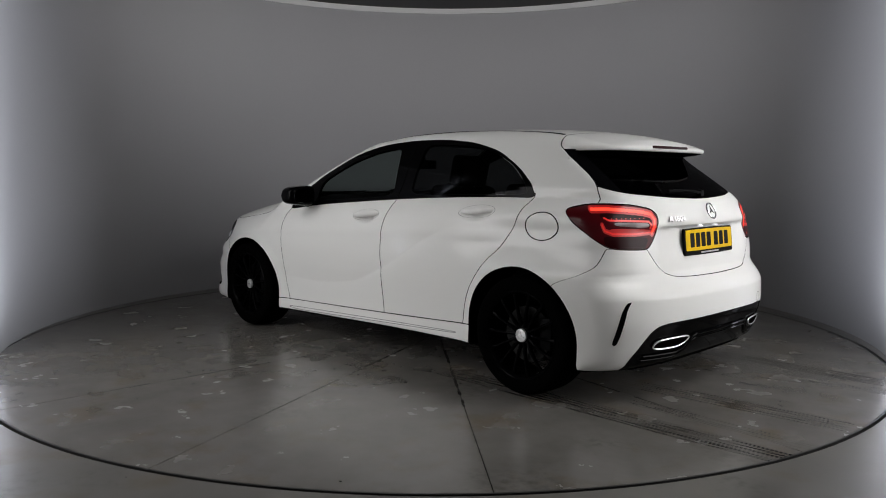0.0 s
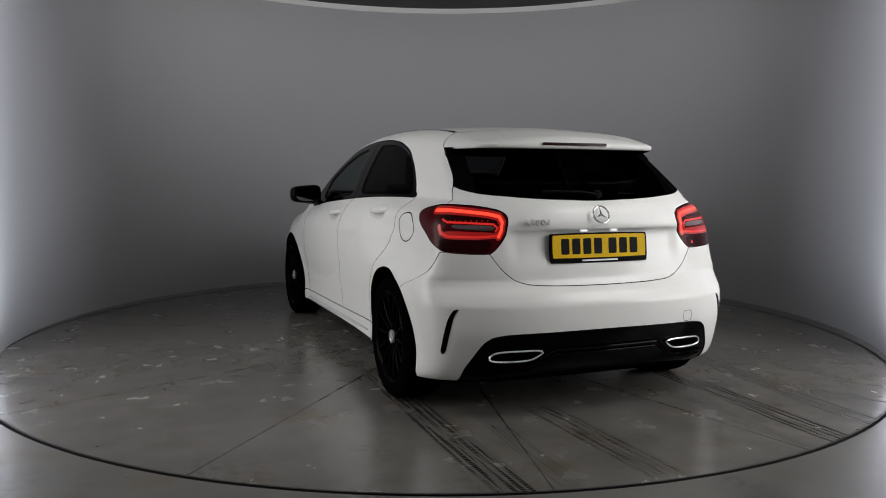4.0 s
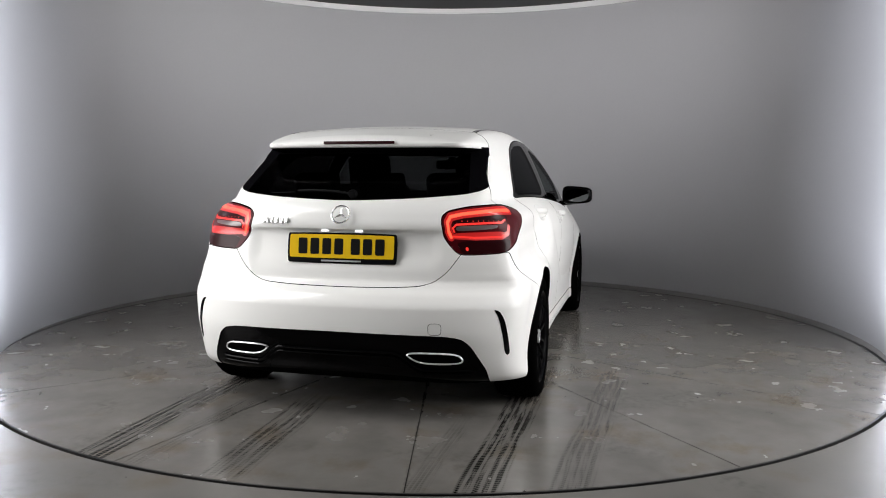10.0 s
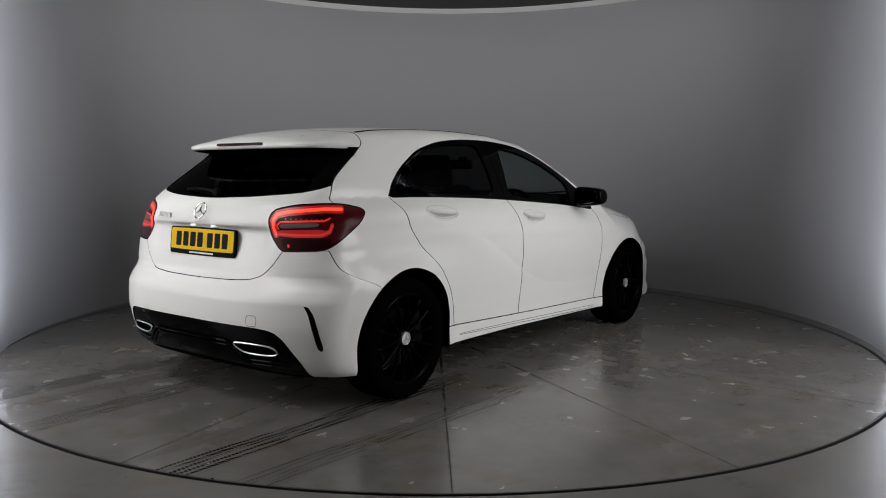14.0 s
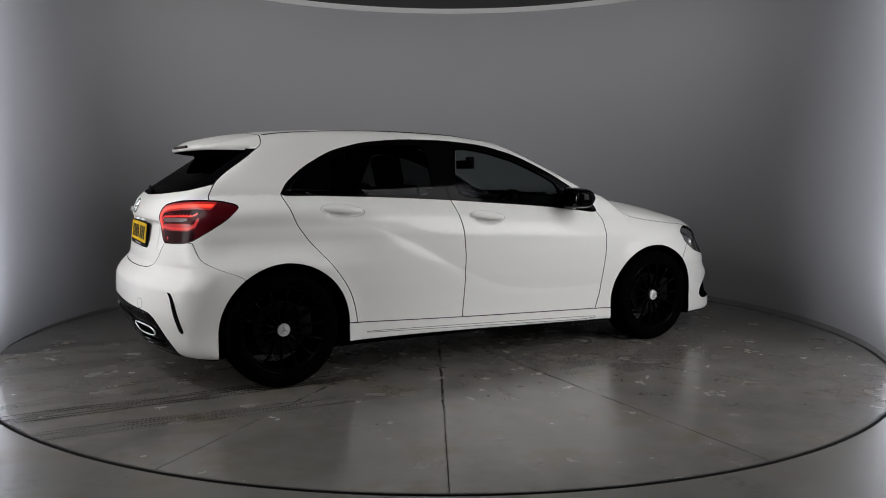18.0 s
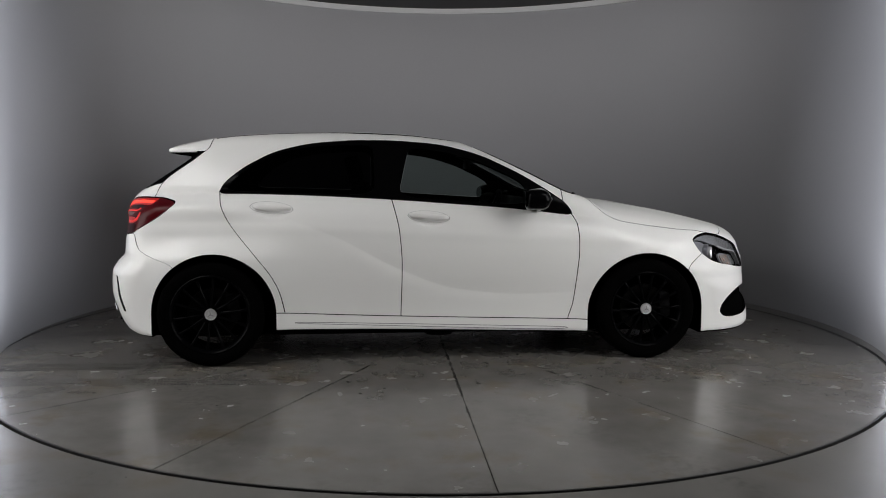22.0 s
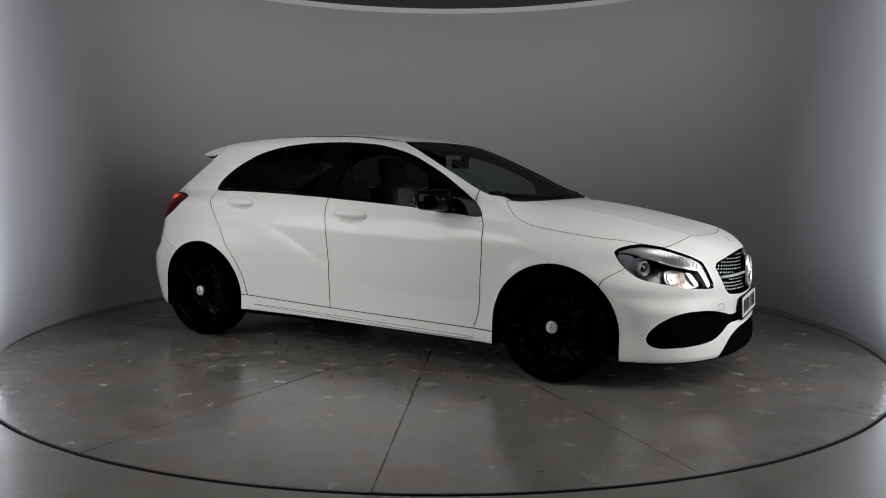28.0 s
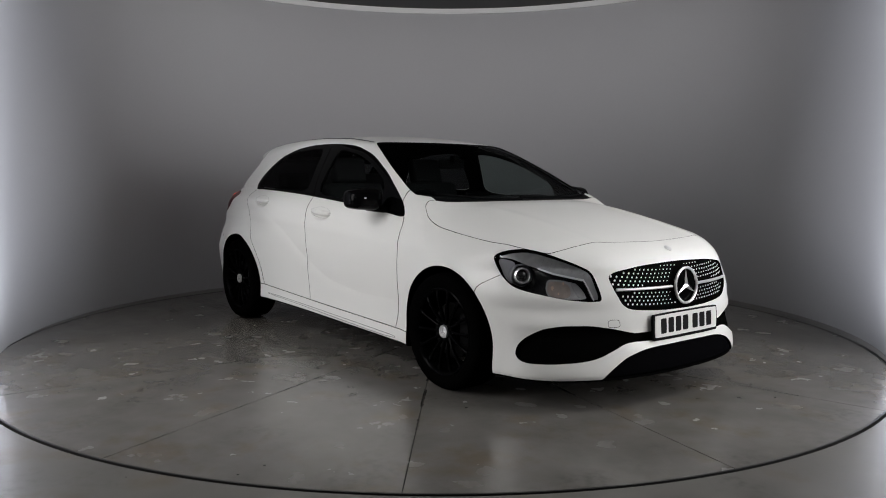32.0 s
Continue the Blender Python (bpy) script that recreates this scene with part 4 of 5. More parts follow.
def build_tail():
    def su(v):
        return v[:, 0] + np.abs(v[:, 1])

    def px(q):
        return (-0.084 + (q[0] - 58) / 495 * 0.655, 1.017 - (q[1] - 35) / 265 * 0.232)

    def bar(path, half, v, s):
        """Signed distance to a bent bar of light."""
        u, z = su(v), v[:, 2]
        d = np.full(len(v), 9.0)
        for (ax, az), (bx, bz) in zip(path, path[1:]):
            k = np.clip(((u - ax) * (bx - ax) + (z - az) * (bz - az)) / ((bx - ax) ** 2 + (bz - az) ** 2), 0, 1)
            d = np.minimum(d, np.hypot(u - ax - k * (bx - ax), z - az - k * (bz - az)))
        return np.minimum.reduce([half - d, loop_sd(u, z, LAMP_T) - 0.004, s * v[:, 1] - 0.3, -v[:, 0]])

    top = [px(q) for q in ((100, 200), (86, 165), (84, 125), (104, 94), (160, 80), (260, 69), (350, 63), (430, 66))]
    ring = [px(q) for q in ((112, 172), (104, 152), (122, 134), (250, 128), (345, 126), (372, 112))]
    low = [px(q) for q in ((108, 196), (200, 203), (330, 200), (372, 182), (384, 150))]
    sheet = [px(q) for q in ((110, 178), (330, 170), (360, 182), (330, 198), (200, 200), (116, 194))]
    slot = [px(q) for q in ((116, 152), (130, 142), (250, 138), (322, 138), (312, 156), (150, 168), (122, 166))]
    dark = [px(q) for q in ((112, 108), (140, 98), (380, 84), (396, 100), (380, 118), (130, 126), (110, 134))]
    foot = [px(q) for q in ((118, 222), (300, 214), (380, 212), (372, 262), (360, 293), (150, 296), (138, 280))]
    for s, (lens, _, _) in zip((-1, 1), MADE["tail_lamp"]):
        for pts, material, name, label, lift in ((dark, REDDARK, "inner_reflector", "", 0.001), (foot, REDDARK, "inner_reflector", "", 0.001), (sheet, GLOW3, "light_bar", "dim red light bar", 0.001), (slot, SLOT, "reversing_lamp", "clear reversing lamp", 0.0016)):
            patch(name, lambda v: np.minimum.reduce([loop_sd(su(v), v[:, 2], pts, 2), loop_sd(su(v), v[:, 2], LAMP_T) - 0.004, s * v[:, 1] - 0.3, -v[:, 0]]), material, lens, label, lift=lift, fine=2, rim=0.001)
        # wider dim bands imitate the bars' glow spreading into the lens
        for path, half in ((top, 0.019), (low, 0.012)):
            patch("light_halo", lambda v: bar(path, half, v, s), GLOW3, lens, "dim red glow painted round the light bar", lift=0.0013, fine=2, rim=0.0)
        for path, half, material, label in ((top, 0.0072, GLOW, "glowing red light bar"), (ring, 0.0045, GLOW2, "dim red light bar"), (low, 0.0045, GLOW2, "dim red light bar")):
            patch("light_bar", lambda v: bar(path, half, v, s), material, lens, label, lift=0.002, fine=3, rim=0.001)
        for k in range(9):
            q = px((150 + 26 * k, 117))
            patch("light_dot", lambda v: np.minimum.reduce([0.003 - np.hypot(su(v) - q[0], v[:, 2] - q[1] + 0.0), s * v[:, 1] - 0.3, -v[:, 0]]), GLOW2, lens, "", lift=0.002, fine=3, rim=0.0)
        q = px((163, 262))
        if s < 0:
            patch("fog_bulb", lambda v: np.minimum.reduce([0.0085 - np.hypot(su(v) - q[0], v[:, 2] - q[1]), s * v[:, 1] - 0.3, -v[:, 0]]), GLOW2, lens, "small red fog bulb", lift=0.002, fine=3, rim=0.0)
        # air slit at the corner of the bumper
        patch("bumper_vent", lambda v: np.minimum.reduce([loop_sd(np.abs(v[:, 1]), v[:, 2], VENT, 2), s * v[:, 1] - 0.3, -v[:, 0]]), BLACK, car, "black bumper vent slit", lift=0.0012, fine=3)
        # exhaust trims
        loop = rounded([(0.595, 0.318), (0.578, 0.338), (0.53, 0.347), (0.335, 0.350), (0.365, 0.318), (0.415, 0.297), (0.545, 0.295), (0.59, 0.303)], 2)
        pts = [(float(tail_x(np.array([y]), np.array([z]))[0]) - 0.006, s * y, z) for y, z in loop]
        ex = part("exhaust_trim", tube_bm(pts, 0.0045, 8, True), CHROME, car, "chrome exhaust trim")
        bm = bmesh.new()
        a = [bm.verts.new((q[0] - 0.001, q[1], q[2])) for q in pts]
        bm.faces.new(a if s < 0 else a[::-1])
        part("tail_pipe", bm, DARK, ex)
    patch("towing_cover", lambda v: np.minimum(0.0011 - np.abs(loop_sd(v[:, 1], v[:, 2], [(-0.445, 0.436), (-0.445, 0.488), (-0.503, 0.488), (-0.503, 0.436)], 2)), -v[:, 0]), INK, car, "fine seam of the towing eye cover", fine=3, rim=0, lift=0.0006)
    # lower bar of the diffuser
    for dz, r in ((0.0, 0.006), (-0.022, 0.004)):
        pts = []
        for y in np.linspace(-0.63, 0.63, 41):
            z = 0.262 + dz + 0.085 * (1 - float(step(np.array([abs(y)]), 0.28, 0.42)[0])) * 1.0
            pts.append((float(tail_x(np.array([y]), np.array([z]))[0]) - 0.004, y, z))
        part("diffuser_blade", tube_bm(pts, r, 6), BLACK, car)
    number_plate(Matrix.Translation((-0.585, 0.0, 0.811)) @ pose(0, 0, 0, 0, 6, 0) @ BACKWARD, YELLOW, "yellow number plate in a black holder, plain bars", True)
    for y in (-0.085, 0.085):
        part("plate_lamp", box_bm(0.02, 0.035, 0.008, pose(-0.584, y, 0.893), 0.003), PLATE_GLOW, car, "small white plate lamp, lit")
    emblem("emblem", 0.043, 0.0045, Matrix.Translation((-0.603, 0.0, 0.972)) @ pose(0, 0, 0, 0, 24, 0) @ BACKWARD, car, STEEL)
    # model lettering
    gate = MADE["tailgate"][0][0]
    for ch, y in (("A", 0.391), ("1", 0.357), ("8", 0.334), ("0", 0.307), ("d", 0.281)):
        cu = bpy.data.curves.new("letter", "FONT")
        cu.body, cu.size, cu.extrude, cu.align_x, cu.align_y, cu.offset = ch, 0.040 if ch != "d" else 0.034, 0.006, "CENTER", "CENTER", 0.0012
        tmp = new("letter", cu)
        me = bpy.data.meshes.new_from_object(tmp)
        bpy.data.objects.remove(tmp)
        me.materials.clear()
        me.materials.append(LETTER)
        ob = new("letter", me)
        ob.parent = gate
        ob.matrix_basis = Matrix.Translation((float(tail_x(np.array([y]), np.array([0.938]))[0]) - 0.006, y, 0.938)) @ pose(0, 0, 0, 0, 20, -13) @ BACKWARD
        tagged(ob, "small chrome model letter")
    # the clean lip of the roof spoiler
    rows_top, rows_low = [], []
    for y in np.linspace(-0.585, 0.585, 61):
        def root(axis, lo, hi, other):
            for _ in range(40):
                mid = (lo + hi) / 2
                p = (mid, other) if axis == 0 else (other, mid)
                f = float(field(np.array([p[0]]), np.array([y]), np.array([p[1]]))[0])
                if f > 0:
                    lo = mid
                else:
                    hi = mid
            return (lo + hi) / 2
        xe = root(0, -0.55, 0.0, 1.309)
        zt = root(2, 1.45, 1.29, xe + 0.040)
        zm = root(2, 1.45, 1.29, xe + 0.016)
        rows_top.append([(xe + 0.055, y, root(2, 1.45, 1.29, xe + 0.055) - 0.001), (xe + 0.040, y, zt + 0.0015), (xe + 0.016, y, zm + 0.003), (xe, y, 0.6 * zm + 0.4 * 1.312 + 0.001), (xe - 0.006, y, 1.313), (xe - 0.005, y, 1.300), (xe + 0.002, y, 1.2935), (xe + 0.03, y, 1.291)])
        # a black sheet stands in for the shade under the lip
        rows_low.append([(xe + 0.004, y, 1.2915), (xe + 0.05, y, 1.283), (xe + 0.16, y, 1.272)])
    for name, rows, material, label in (("spoiler_lip", rows_top, PAINT, ""), ("spoiler_shadow_panel", rows_low, FRIT, "black sheet imitating the shade under the spoiler lip")):
        bm = bmesh.new()
        vs = [[bm.verts.new(q) for q in r] for r in rows]
        for p, q in zip(vs, vs[1:]):
            for j in range(len(p) - 1):
                bm.faces.new([p[j], p[j + 1], q[j + 1], q[j]])
        part(name, bm, material, car, label, sharp=50)
    # spoiler brake light, rear wiper
    part("brake_light", box_bm(0.012, 0.37, 0.014, pose(-0.349, 0, 1.3165, 0, 12, 0), 0.003), REDDARK, car, "dark red high brake light")
    hub = part("rear_wiper", lathe_bm([(0, 0.022), (0.018, 0.02), (0.024, 0.0)], 20), PLASTIC, car, "black rear wiper")
    hub.matrix_basis = Matrix.Translation((-0.515, -0.03, 1.065)) @ pose(0, 0, 0, 0, 0, 90)
    arm = tube_bm([(-0.530, -0.03, 1.067), (-0.520, 0.06, 1.078), (-0.500, 0.18, 1.082), (-0.490, 0.26, 1.078)], 0.007, 6)
    arm.transform((Matrix.Translation((-0.515, -0.03, 1.065)) @ pose(0, 0, 0, 0, 0, 90)).inverted())
    part("wiper_arm", arm, PLASTIC, hub)


def build_front():
    for s, (lens, _, _) in zip((-1, 1), MADE["headlamp"]):
        def su(v):
            return v[:, 0] - np.abs(v[:, 1])

        def cut(pts, v, s=s):
            return np.minimum.reduce([loop_sd(su(v), v[:, 2], pts, 2), s * v[:, 1] - 0.3, v[:, 0] - 2.5])
        patch("lamp_housing", lambda v: cut(LAMP_H, v) + 0.004, LAMPBLACK, lens, "dark lamp housing", lift=-0.085, fine=1, rim=-0.08)

        def bent(path, half, v):
            u, z = su(v), v[:, 2]
            d = np.full(len(v), 9.0)
            for (ax, az), (bx, bz) in zip(path, path[1:]):
                k = np.clip(((u - ax) * (bx - ax) + (z - az) * (bz - az)) / ((bx - ax) ** 2 + (bz - az) ** 2), 0, 1)
                d = np.minimum(d, np.hypot(u - ax - k * (bx - ax), z - az - k * (bz - az)))
            return np.minimum.reduce([half - d, s * v[:, 1] - 0.3, v[:, 0] - 2.5])
        low = [(2.30, 0.750), (2.36, 0.742), (2.43, 0.722), (2.53, 0.702), (2.64, 0.680), (2.74, 0.668), (2.845, 0.655), (2.875, 0.622), (2.915, 0.562)]
        strip = [(2.235, 0.750), (2.33, 0.774), (2.43, 0.783), (2.52, 0.777), (2.64, 0.754), (2.78, 0.722), (2.87, 0.694), (2.902, 0.668), (2.958, 0.562), (2.91, 0.562)] + low[::-1][1:]
        patch("light_guide", lambda v: cut(strip, v), GUIDE, lens, "ribbed grey light guide", lift=-0.014, fine=2, rim=0.02)
        for k in range(11):
            u = 2.56 + 0.032 * k
            patch("guide_rib", lambda v: np.minimum(cut(strip, v) - 0.004, 0.004 - np.abs(su(v) - u - 0.5 * (v[:, 2] - 0.74))), GUIDE, lens, "", lift=-0.011, fine=2, rim=0.003)
        patch("chrome_edge", lambda v: bent(low[3:], 0.0042, v), CHROME, lens, "bright chrome edge of the light guide", lift=-0.009, fine=3, rim=0.004)
        wing = [(2.236, 0.735), (2.262, 0.748), (2.352, 0.736), (2.372, 0.690), (2.352, 0.636), (2.318, 0.640), (2.275, 0.672)]
        patch("side_plate", lambda v: cut(wing, v), PLATEGREY, lens, "plain grey inner side plate", lift=-0.022, fine=2, rim=0.01)
        bowl = [(2.585, 0.665), (2.68, 0.664), (2.80, 0.650), (2.855, 0.612), (2.885, 0.570), (2.80, 0.563), (2.66, 0.574), (2.60, 0.588), (2.575, 0.625)]
        patch("reflector", lambda v: cut(bowl, v), BOWL, lens, "silver reflector bowl", lift=-0.050, fine=2, rim=0.012)
        # the bowl's colour holds a painted amber reflection
        inner = [(2.600, 0.655), (2.68, 0.656), (2.745, 0.640), (2.765, 0.600), (2.735, 0.576), (2.66, 0.580), (2.606, 0.594), (2.588, 0.625)]
        patch("indicator_bowl", lambda v: cut(inner, v), AMBER, lens, "indicator reflector with a copper reflection painted in", lift=-0.042, fine=2, rim=0.008)
        # small discs painted as copper glints in the bowl
        for u0, z0, r in ((2.628, 0.626, 0.010), (2.705, 0.646, 0.007), (2.672, 0.600, 0.006)):
            patch("copper_glint", lambda v: np.minimum.reduce([r - np.hypot(su(v) - u0, v[:, 2] - z0), s * v[:, 1] - 0.3, v[:, 0] - 2.5]), COPPER, lens, "copper glint put into the colour", lift=-0.036, fine=3, rim=0.006)
        wedge = [(2.752, 0.652), (2.80, 0.646), (2.858, 0.592), (2.850, 0.572), (2.815, 0.580)]
        patch("facet", lambda v: cut(wedge, v), CLEAR, lens, "bright reflector facet", lift=-0.036, fine=2, rim=0.01)
        # round projector with its ring, set back from the lens
        yy = np.linspace(0.5, 0.85, 200)
        y = float(yy[np.argmin(np.abs(field(yy + 2.435, yy, np.full(200, 0.660))))])
        d = Vector((0.88, s * 0.47, 0.0)).normalized()
        q = Vector((y + 2.435, s * y, 0.660)) - d * 0.040
        m = Matrix.Translation(q) @ d.to_track_quat("Y", "Z").to_matrix().to_4x4()
        ring = part("projector", lathe_bm([(0.028, -0.02), (0.031, 0.014), (0.037, 0.022), (0.042, 0.016), (0.042, -0.03)], 36), CHROME, lens, "round projector lamp")
        ring.matrix_basis = m
        part("projector_lens", lathe_bm([(0.0, 0.020), (0.014, 0.017), (0.025, 0.008), (0.031, -0.004)], 28), LAMPBLACK, ring)
        part("projector_barrel", lathe_bm([(0.052, 0.0), (0.056, -0.005), (0.056, -0.035), (0.043, -0.035)], 36), PLATEGREY, ring, "grey barrel round the projector")
    # grille: pins, bars and the large emblem
    def gx(y, z):
        return float(nose_x(np.array([y]), np.array([z]))[0])
    pin = lathe_bm([(0, 0.0007), (0.0046, 0.0005), (0.0054, 0.0)], 10)
    pin.transform(Matrix(((0, 1, 0, 0), (1, 0, 0, 0), (0, 0, 1, 0), (0, 0, 0, 1))))
    mesh_pin = None
    gr = MADE["grille"][0][0]
    for j in range(12):
        for i in range(-18, 19):
            y = 0.0268 * (i + 0.5 * (j % 2))
            z = 0.498 + 0.0188 * j + 0.10 * y * y
            gd = loop_sd(np.array([y]), np.array([z]), both(GRILLE))[0]
            if gd < 0.010 or math.hypot(y, z - 0.602) < 0.108 or abs(z - 0.603) < 0.016:
                continue
            if mesh_pin is None:
                first = part("grille_pin", pin, PIN, gr, "small bright grille pins")
                mesh_pin = first.data
                o = first
            else:
                o = new("grille_pin", mesh_pin)
                o.parent = gr
            o.matrix_basis = pose(gx(y, z) - 0.013, y, z, 0, 0, math.degrees(math.atan((gx(y - 0.01, z) - gx(y + 0.01, z)) / 0.02)))
            k = 0.62 + 0.42 * min(1, (abs(y) - 0.05) / 0.4)
            o.scale = (1, k, k)
    for s in (-1, 1):
        pts = [(gx(y, 0.603) - 0.002, s * y, 0.603 + 0.008 * (y - 0.1)) for y in np.linspace(0.105, 0.452, 12)]
        part("grille_bar", tube_bm(pts, 0.0095, 10, flat=0.75), SATIN, gr, "silver grille bar")
    emblem("grille_emblem", 0.090, 0.0075, Matrix.Translation((gx(0, 0.602) + 0.008, 0, 0.602)) @ pose(0, 0, 0, 0, -4, 0) @ FORWARD, car, CHROME)
    part("emblem_plate", lathe_bm([(0, 0.0), (0.088, 0.0), (0.09, -0.012)], 40), BLACK, gr).matrix_basis = Matrix.Translation((gx(0, 0.602) + 0.001, 0, 0.602)) @ pose(0, 0, 0, 0, 0, -90)
    number_plate(Matrix.Translation((gx(0.15, 0.41) + 0.006, 0.0, 0.408)) @ pose(0, 0, 0, 0, -3, 0) @ FORWARD, PLATE_WHITE, "white number plate in a black holder, plain bars", False)
    b = part("bonnet_badge", lathe_bm([(0, 0.006), (0.016, 0.0055), (0.021, 0.003), (0.022, 0)], 28), SATIN, car, "small round silver badge")
    b.matrix_basis = Matrix.Translation((3.482, 0, float(top_height(np.array([3.482]), np.array([0.0]))[0]) - 0.004)) @ pose(0, 0, 0, 0, 35, 0) @ pose(0, 0, 0, 90, 0, 0)
    patch("towing_cover", lambda v: np.minimum(0.0011 - np.abs(loop_sd(v[:, 1], v[:, 2], [(-0.44, 0.425), (-0.45, 0.462), (-0.505, 0.462), (-0.505, 0.425)], 2)), v[:, 0] - 3), INK, car, "fine seam of the towing eye cover", fine=3, rim=0, lift=0.0006)
    for s, y0, y1 in ((1, 0.62, -0.02), (1, -0.05, -0.60)):
        pts = []
        for k in range(9):
            y = y0 + (y1 - y0) * k / 8
            x = 2.43 - 0.28 * y * y - 0.006 * k
            pts.append((x, y, float(top_height(np.array([x]), np.array([y]))[0]) + 0.004))
        part("windscreen_wiper", tube_bm(pts, 0.008, 6), PLASTIC, car, "black windscreen wiper")


def build_sides():
    for s in (-1, 1):
        for i, (x0, x1, z0, z1) in enumerate(((0.248, 0.482, 0.966, 0.955), (1.194, 1.436, 0.915, 0.898))):
            bm = bmesh.new()
            rings = []
            n = 20
            for k in range(n + 1):
                u = k / n
                x, z = x0 + (x1 - x0) * u, z0 + (z1 - z0) * u
                y = on_side(x, z + 0.02, s)
                out = s * (0.008 + 0.034 * math.sin(math.pi * min(max(u, 0.0), 1.0)) ** 0.5)
                h = 0.0165 * (0.45 + 0.55 * math.sin(math.pi * (0.08 + 0.84 * u)) ** 0.6)
                rings.append([bm.verts.new((x, y + out + s * 0.008 * math.cos(a), z + h * math.sin(a))) for a in np.linspace(0, 2 * math.pi, 12, endpoint=False)])
            for p, q in zip(rings, rings[1:]):
                for j in range(12):
                    bm.faces.new([p[j], p[(j + 1) % 12], q[(j + 1) % 12], q[j]])
            bm.faces.new(rings[0])
            bm.faces.new(rings[-1])
            bmesh.ops.recalc_face_normals(bm, faces=bm.faces[:])
            door = MADE["rear_door" if i == 0 else "front_door"][0 if s < 0 else 1][0]
            h = part("door_handle", bm, PAINT, door, "white body-coloured door handle")
            xc, zc = (x0 + x1) / 2, (z0 + z1) / 2 - 0.004
            # thin grey line drawn on the door round the handle cup
            patch("handle_outline", lambda v: np.minimum(0.0007 - np.abs((1 - np.hypot((v[:, 0] - xc) / 0.128, (v[:, 2] - zc + 0.065 * (v[:, 0] - xc)) / 0.036)) * 0.036), s * v[:, 1] - 0.4), LINEGREY, h, "fine grey line drawn round the handle cup", lift=0.0006, fine=3, rim=0.0)
            if i == 1 and s < 0:
                lock = lathe_bm([(0, 0.003), (0.007, 0.002), (0.008, 0)], 14)
                lock.transform(pose(1.228, on_side(1.228, 0.932, s) - 0.031, 0.914) @ pose(0, 0, 0, 0, 0, 180))
                part("lock", lock, INK, h, "dark door lock")
        # seam and moulded line of the sill, groove shade put into the colour
        sill = MADE["sill"][0 if s < 0 else 1][0]
        line = [(0.50, 0.262), (1.20, 0.240), (2.05, 0.212), (2.19, 0.206), (2.20, 0.197), (2.05, 0.192), (1.20, 0.226), (0.50, 0.254)]
        patch("sill_line", lambda v: np.minimum(0.0017 - np.abs(loop_sd(v[:, 0], v[:, 2], line, 2)), s * v[:, 1] - 0.4), GROOVE_SHADE, sill, "moulded line, groove shade put into the colour", fine=3, rim=0, lift=0.0006)
        # black strip along the edge of the roof
        patch("roof_strip", lambda v: np.minimum.reduce([0.011 - np.abs(s * v[:, 1] - 0.515 - 0.02 * step(v[:, 0], 0.2, 1.2)), v[:, 0] + 0.0, 1.50 - v[:, 0], v[:, 2] - 1.25]), BLACK, car, "black roof strip", fine=2, lift=0.001)
        # door mirror
        bm = bmesh.new()
        bmesh.ops.create_uvsphere(bm, u_segments=28, v_segments=18, radius=1)
        for q in bm.verts:
            x, y, z = q.co
            e = 0.48
            x, y, z = (math.copysign(abs(c) ** e, c) for c in (x, y, z))
            back = x < 0
            q.co = Vector((0.055 * x if back else 0.105 * x * (1 - 0.25 * abs(z)), 0.112 * y * (1 - 0.10 * max(x, 0)), 0.066 * z * (1 - 0.12 * y)))
        bm.transform(pose(1.955, s * 0.918, 1.012, 0, 0, s * 6) @ Matrix.Diagonal((1, s, 1, 1)))
        bmesh.ops.recalc_face_normals(bm, faces=bm.faces[:])
        mir = part("door_mirror", bm, BLACK, car, "gloss black door mirror")
        part("mirror_glass", slab_bm(rounded([(-0.088, -0.048), (0.085, -0.05), (0.09, 0.045), (-0.08, 0.050)], 3), 0.004, Matrix.Translation((1.896, s * 0.918, 1.012)) @ pose(0, 0, 0, 0, 0, s * 6) @ BACKWARD), MIRROR, mir, "mirror glass")
        part("mirror_foot", tube_bm([(2.03, s * 0.775, 0.945), (2.0, s * 0.84, 0.953), (1.97, s * 0.90, 0.962)], 0.020, 8), BLACK, mir)
        part("mirror_indicator", box_bm(0.012, 0.07, 0.010, Matrix.Translation((2.041, s * 0.930, 1.020)) @ pose(0, 0, 0, 0, 0, -s * 18), 0.004), CLEAR, mir, "clear indicator strip")
        # pillar trim between the doors and the quarter light bar
        patch("pillar_seam", lambda v: np.minimum.reduce([0.002 - np.abs(v[:, 0] - DOOR_B(v[:, 2])), v[:, 2] - 1.0, 1.36 - v[:, 2], s * v[:, 1] - 0.4]), DARK, car, fine=3, rim=0, lift=0.0006)


STEEL = mat("badge_steel", (0.70, 0.70, 0.71), 0.2, metal=0.85)
LETTER = mat("bright_letter", (0.80, 0.80, 0.80), 0.35, metal=0.6, coat=0.4)
DISC = mat("brake_steel", (0.012, 0.012, 0.012), 0.35, metal=1.0, grain=0.1, scale=200)
REDDARK = mat("dark_red_lens", (0.018, 0.001, 0.002), 0.3, spec=0.1, coat=0.05)
GLOW2 = mat("dim_red_glow", (0.45, 0.012, 0.015), 0.3, emit=(1.0, 0.04, 0.025), power=0.38)
GLOW3 = mat("faint_red_glow", (0.35, 0.012, 0.015), 0.3, emit=(1.0, 0.03, 0.02), power=0.12)
SLOT = mat("clear_lamp_slot", (0.13, 0.10, 0.10), 0.3, coat=0.3, metal=0.2)
PLATE_GLOW = mat("plate_lamp_glow", (0.9, 0.9, 0.9), 0.4, emit=(0.95, 0.97, 1.0), power=0.5)
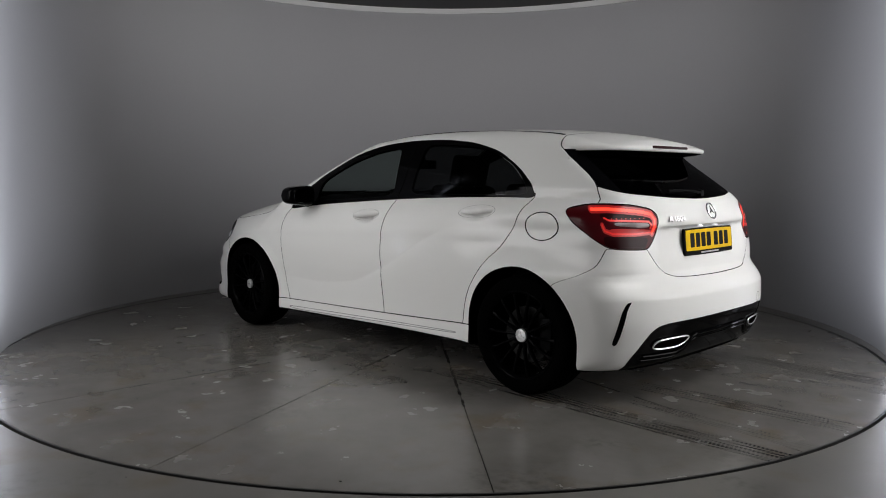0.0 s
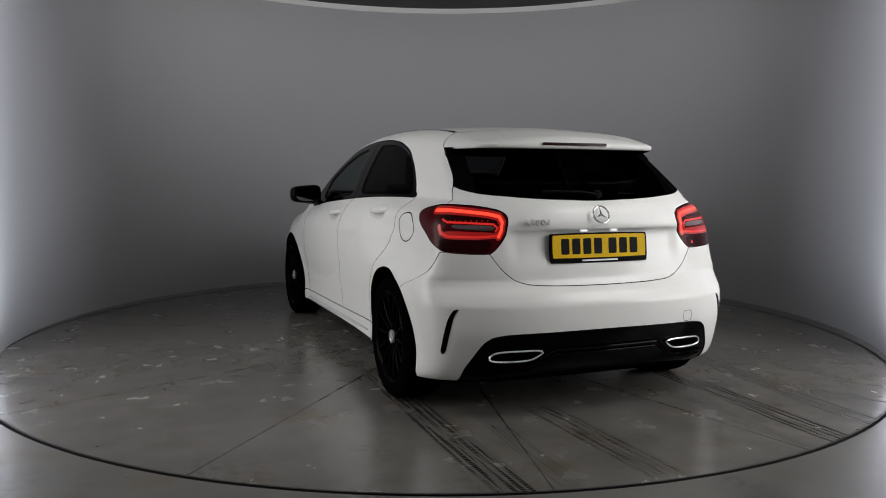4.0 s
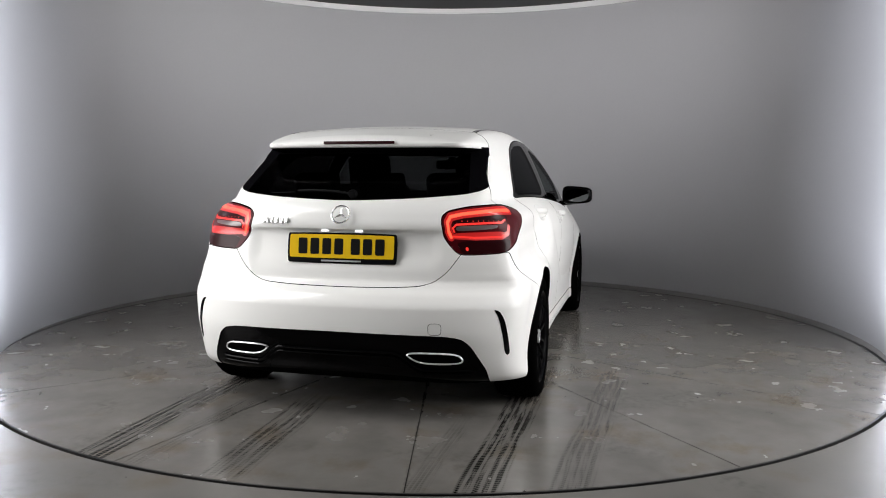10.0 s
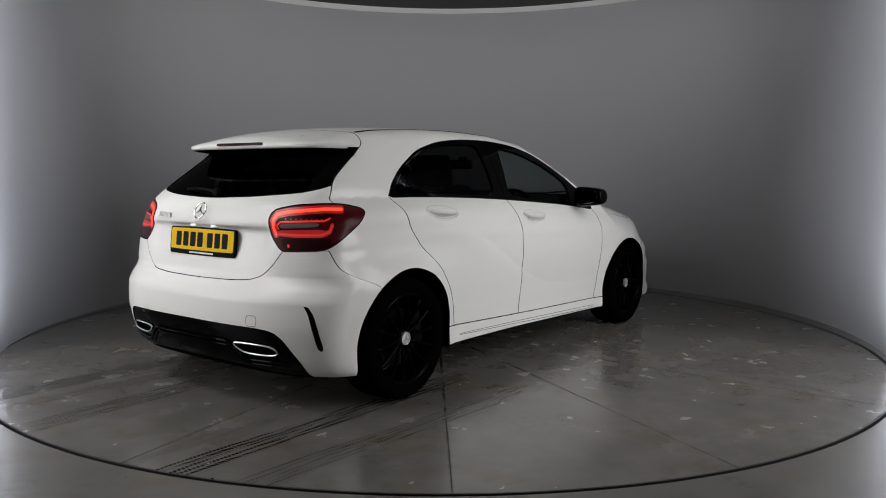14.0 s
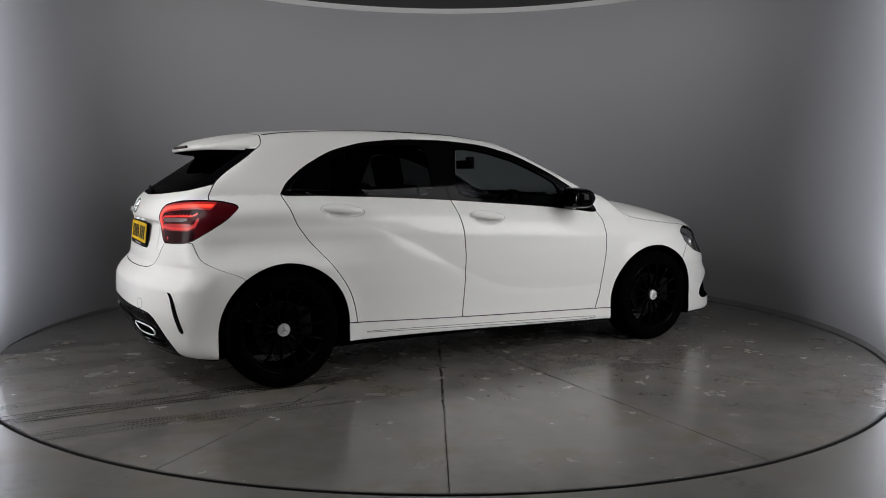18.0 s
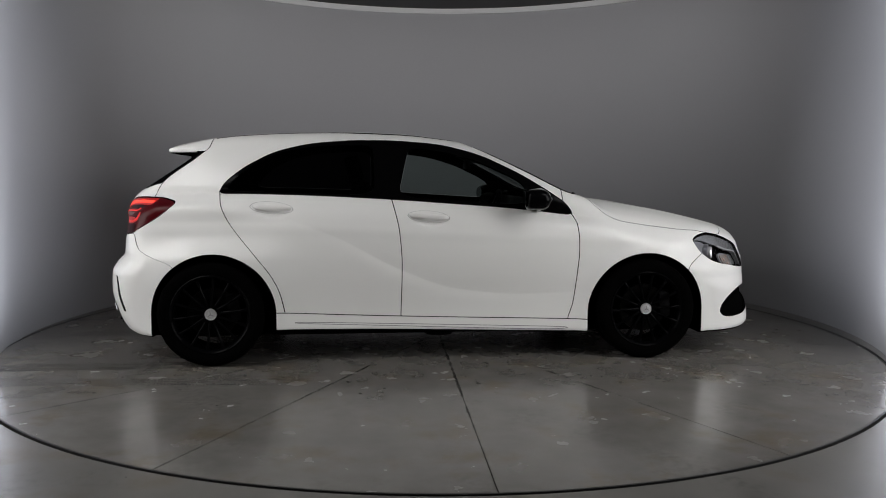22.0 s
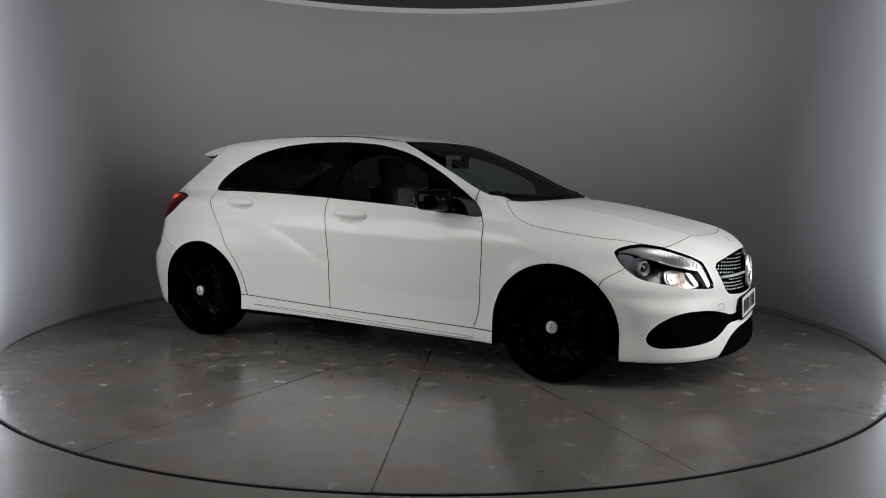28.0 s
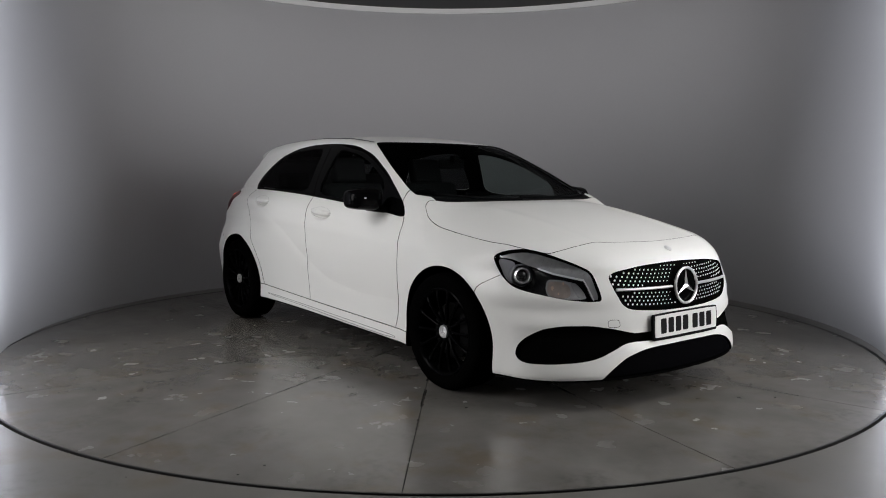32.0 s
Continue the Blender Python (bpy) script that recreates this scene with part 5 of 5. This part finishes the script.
LAMPBLACK = mat("lamp_black", (0.02, 0.02, 0.022), 0.2, coat=0.5)
CLEAR = mat("clear_plastic", (0.55, 0.56, 0.57), 0.12, metal=0.6, coat=0.5)
GUIDE = mat("grey_light_guide", (0.30, 0.30, 0.305), 0.22, metal=0.5, coat=0.4, grain=0.25, scale=35, bump=0.5)
BOWL = mat("reflector_silver", (0.60, 0.60, 0.61), 0.22, metal=0.6, grain=0.3, scale=22, bump=1.0)
AMBER = mat("amber_reflection", (0.48, 0.41, 0.37), 0.18, metal=0.5, grain=0.35, scale=26, bump=1.0, coat=0.5)
COPPER = mat("copper_glint_tint", (0.85, 0.62, 0.50), 0.22, metal=0.55, coat=0.5)
PLATEGREY = mat("lamp_grey", (0.16, 0.16, 0.175), 0.38, vary=0.1, coarse=12)
PIN = mat("grille_pin_silver", (0.93, 0.93, 0.93), 0.3)
LINEGREY = mat("cup_outline", (0.42, 0.42, 0.41), 0.6)
GROOVE_SHADE = mat("groove_shade", (0.16, 0.16, 0.155), 0.6)
MIRROR = mat("mirror_glass", (0.10, 0.105, 0.11), 0.02, metal=1.0)
build_inner()
place_wheels()
build_tail()
build_front()
build_sides()


# ---------- the cabin behind the glass ----------


def cushion(name, sx, sy, sz, m, parent, material, bulge=0.15):
    bm = box_bm(sx, sy, sz, None, min(sx, sy, sz) * 0.35, 4)
    for q in bm.verts:
        q.co.x *= 1 + bulge * (0.25 - (q.co.y / sy) ** 2)
    bm.transform(m)
    return part(name, bm, material, parent)


def build_seat(x, y):
    seat = cushion("front_seat", 0.52, 0.50, 0.16, pose(x, y, 0.50, 0, -6, 0), car, FABRIC)
    tagged(seat, "dark fabric front seat")
    cushion("backrest", 0.15, 0.50, 0.60, pose(x - 0.30, y, 0.80, 0, -17, 0), seat, FABRIC)
    cushion("headrest", 0.10, 0.27, 0.19, pose(x - 0.42, y, 1.185, 0, -14, 0), seat, FABRIC)
    for dy in (-0.06, 0.06):
        part("headrest_post", tube_bm([(x - 0.385, y + dy, 1.02), (x - 0.41, y + dy, 1.12)], 0.007, 8), SATIN, seat)


def build_cabin():
    for y in (-0.36, 0.36):
        build_seat(1.28, y)
    bench = cushion("rear_bench", 0.52, 1.24, 0.16, pose(0.45, 0, 0.50, 0, -6, 0), car, FABRIC, 0.0)
    tagged(bench, "dark fabric rear bench")
    cushion("backrest", 0.15, 1.22, 0.56, pose(0.16, 0, 0.78, 0, -20, 0), bench, FABRIC, 0.0)
    for y in (-0.38, 0.0, 0.38):
        cushion("headrest", 0.10, 0.25, 0.15, pose(0.03, y, 1.09, 0, -16, 0), bench, FABRIC)
    dash = cushion("dashboard", 0.54, 1.40, 0.24, pose(2.11, 0, 0.875, 0, 8, 0), car, FABRIC, 0.0)
    tagged(dash, "dark soft dashboard")
    part("screen", box_bm(0.02, 0.20, 0.12, pose(1.95, 0, 0.99, 0, -12, 0), 0.006), BLACK, dash, "dark display screen")
    wheel = part("steering_wheel", tube_bm([(0.185 * math.cos(a), 0.185 * math.sin(a), 0) for a in np.linspace(0, 2 * math.pi, 36, endpoint=False)], 0.015, 8, True), PLASTIC, car, "black steering wheel")
    wheel.matrix_basis = Matrix.Translation((1.76, -0.36, 0.88)) @ pose(0, 0, 0, 0, -66, 0)
    part("airbag_cover", lathe_bm([(0, 0.03), (0.06, 0.026), (0.085, 0.0), (0.06, -0.03), (0, -0.03)], 28), PLASTIC, wheel).matrix_basis = pose(0, 0, 0, 90)
    for a in (0, 90, 180):
        part("wheel_spoke", box_bm(0.12, 0.035, 0.014, pose(0, 0, 0, 0, 0, a) @ pose(0.12, 0, 0), 0.005), PLASTIC, wheel)
    part("interior_mirror", box_bm(0.03, 0.22, 0.065, pose(1.66, 0, 1.235), 0.012), PLASTIC, car, "black interior mirror")
    part("mirror_stalk", box_bm(0.05, 0.05, 0.05, pose(1.70, 0, 1.268), 0.01), PLASTIC, car)
    # unseen flat board, added to keep light off the floor under the car
    part("underside_light_block", box_bm(3.55, 1.24, 0.04, pose(1.42, 0, 0.155), 0.015), DARK, car, "flat black board added to block light under the car")
    part("cabin_floor", box_bm(3.0, 1.50, 0.03, pose(1.0, 0, 0.30)), DARK, car)
    part("parcel_shelf", box_bm(0.45, 1.10, 0.02, pose(-0.20, 0, 0.96), 0.006), FABRIC, car)
    part("bulkhead", box_bm(0.03, 1.50, 0.60, pose(2.42, 0, 0.60)), DARK, car)


build_cabin()




# ---------- what moves: the turntable carries the car round ----------
def angle(t):
    s = (t - 16) / 16
    return 134.426 - 5.8372 * t + 0.1973 * (s * s - 1) + 0.2489 * (s ** 3 - s)


def motions():
    seats, spins = [], []
    for i in range(17):
        t = 2.0 * i
        a = angle(t)
        c, s = math.cos(radians(a)), math.sin(radians(a))
        seats.append((t, pose(-1.4661 * c + 0.0419 * s, -1.4661 * s - 0.0419 * c, 0, 0, 0, a)))
        spins.append((t, pose(0, 0, 0, 0, 0, a)))
    walk(car, seats)
    walk(turntable, spins)


motions()
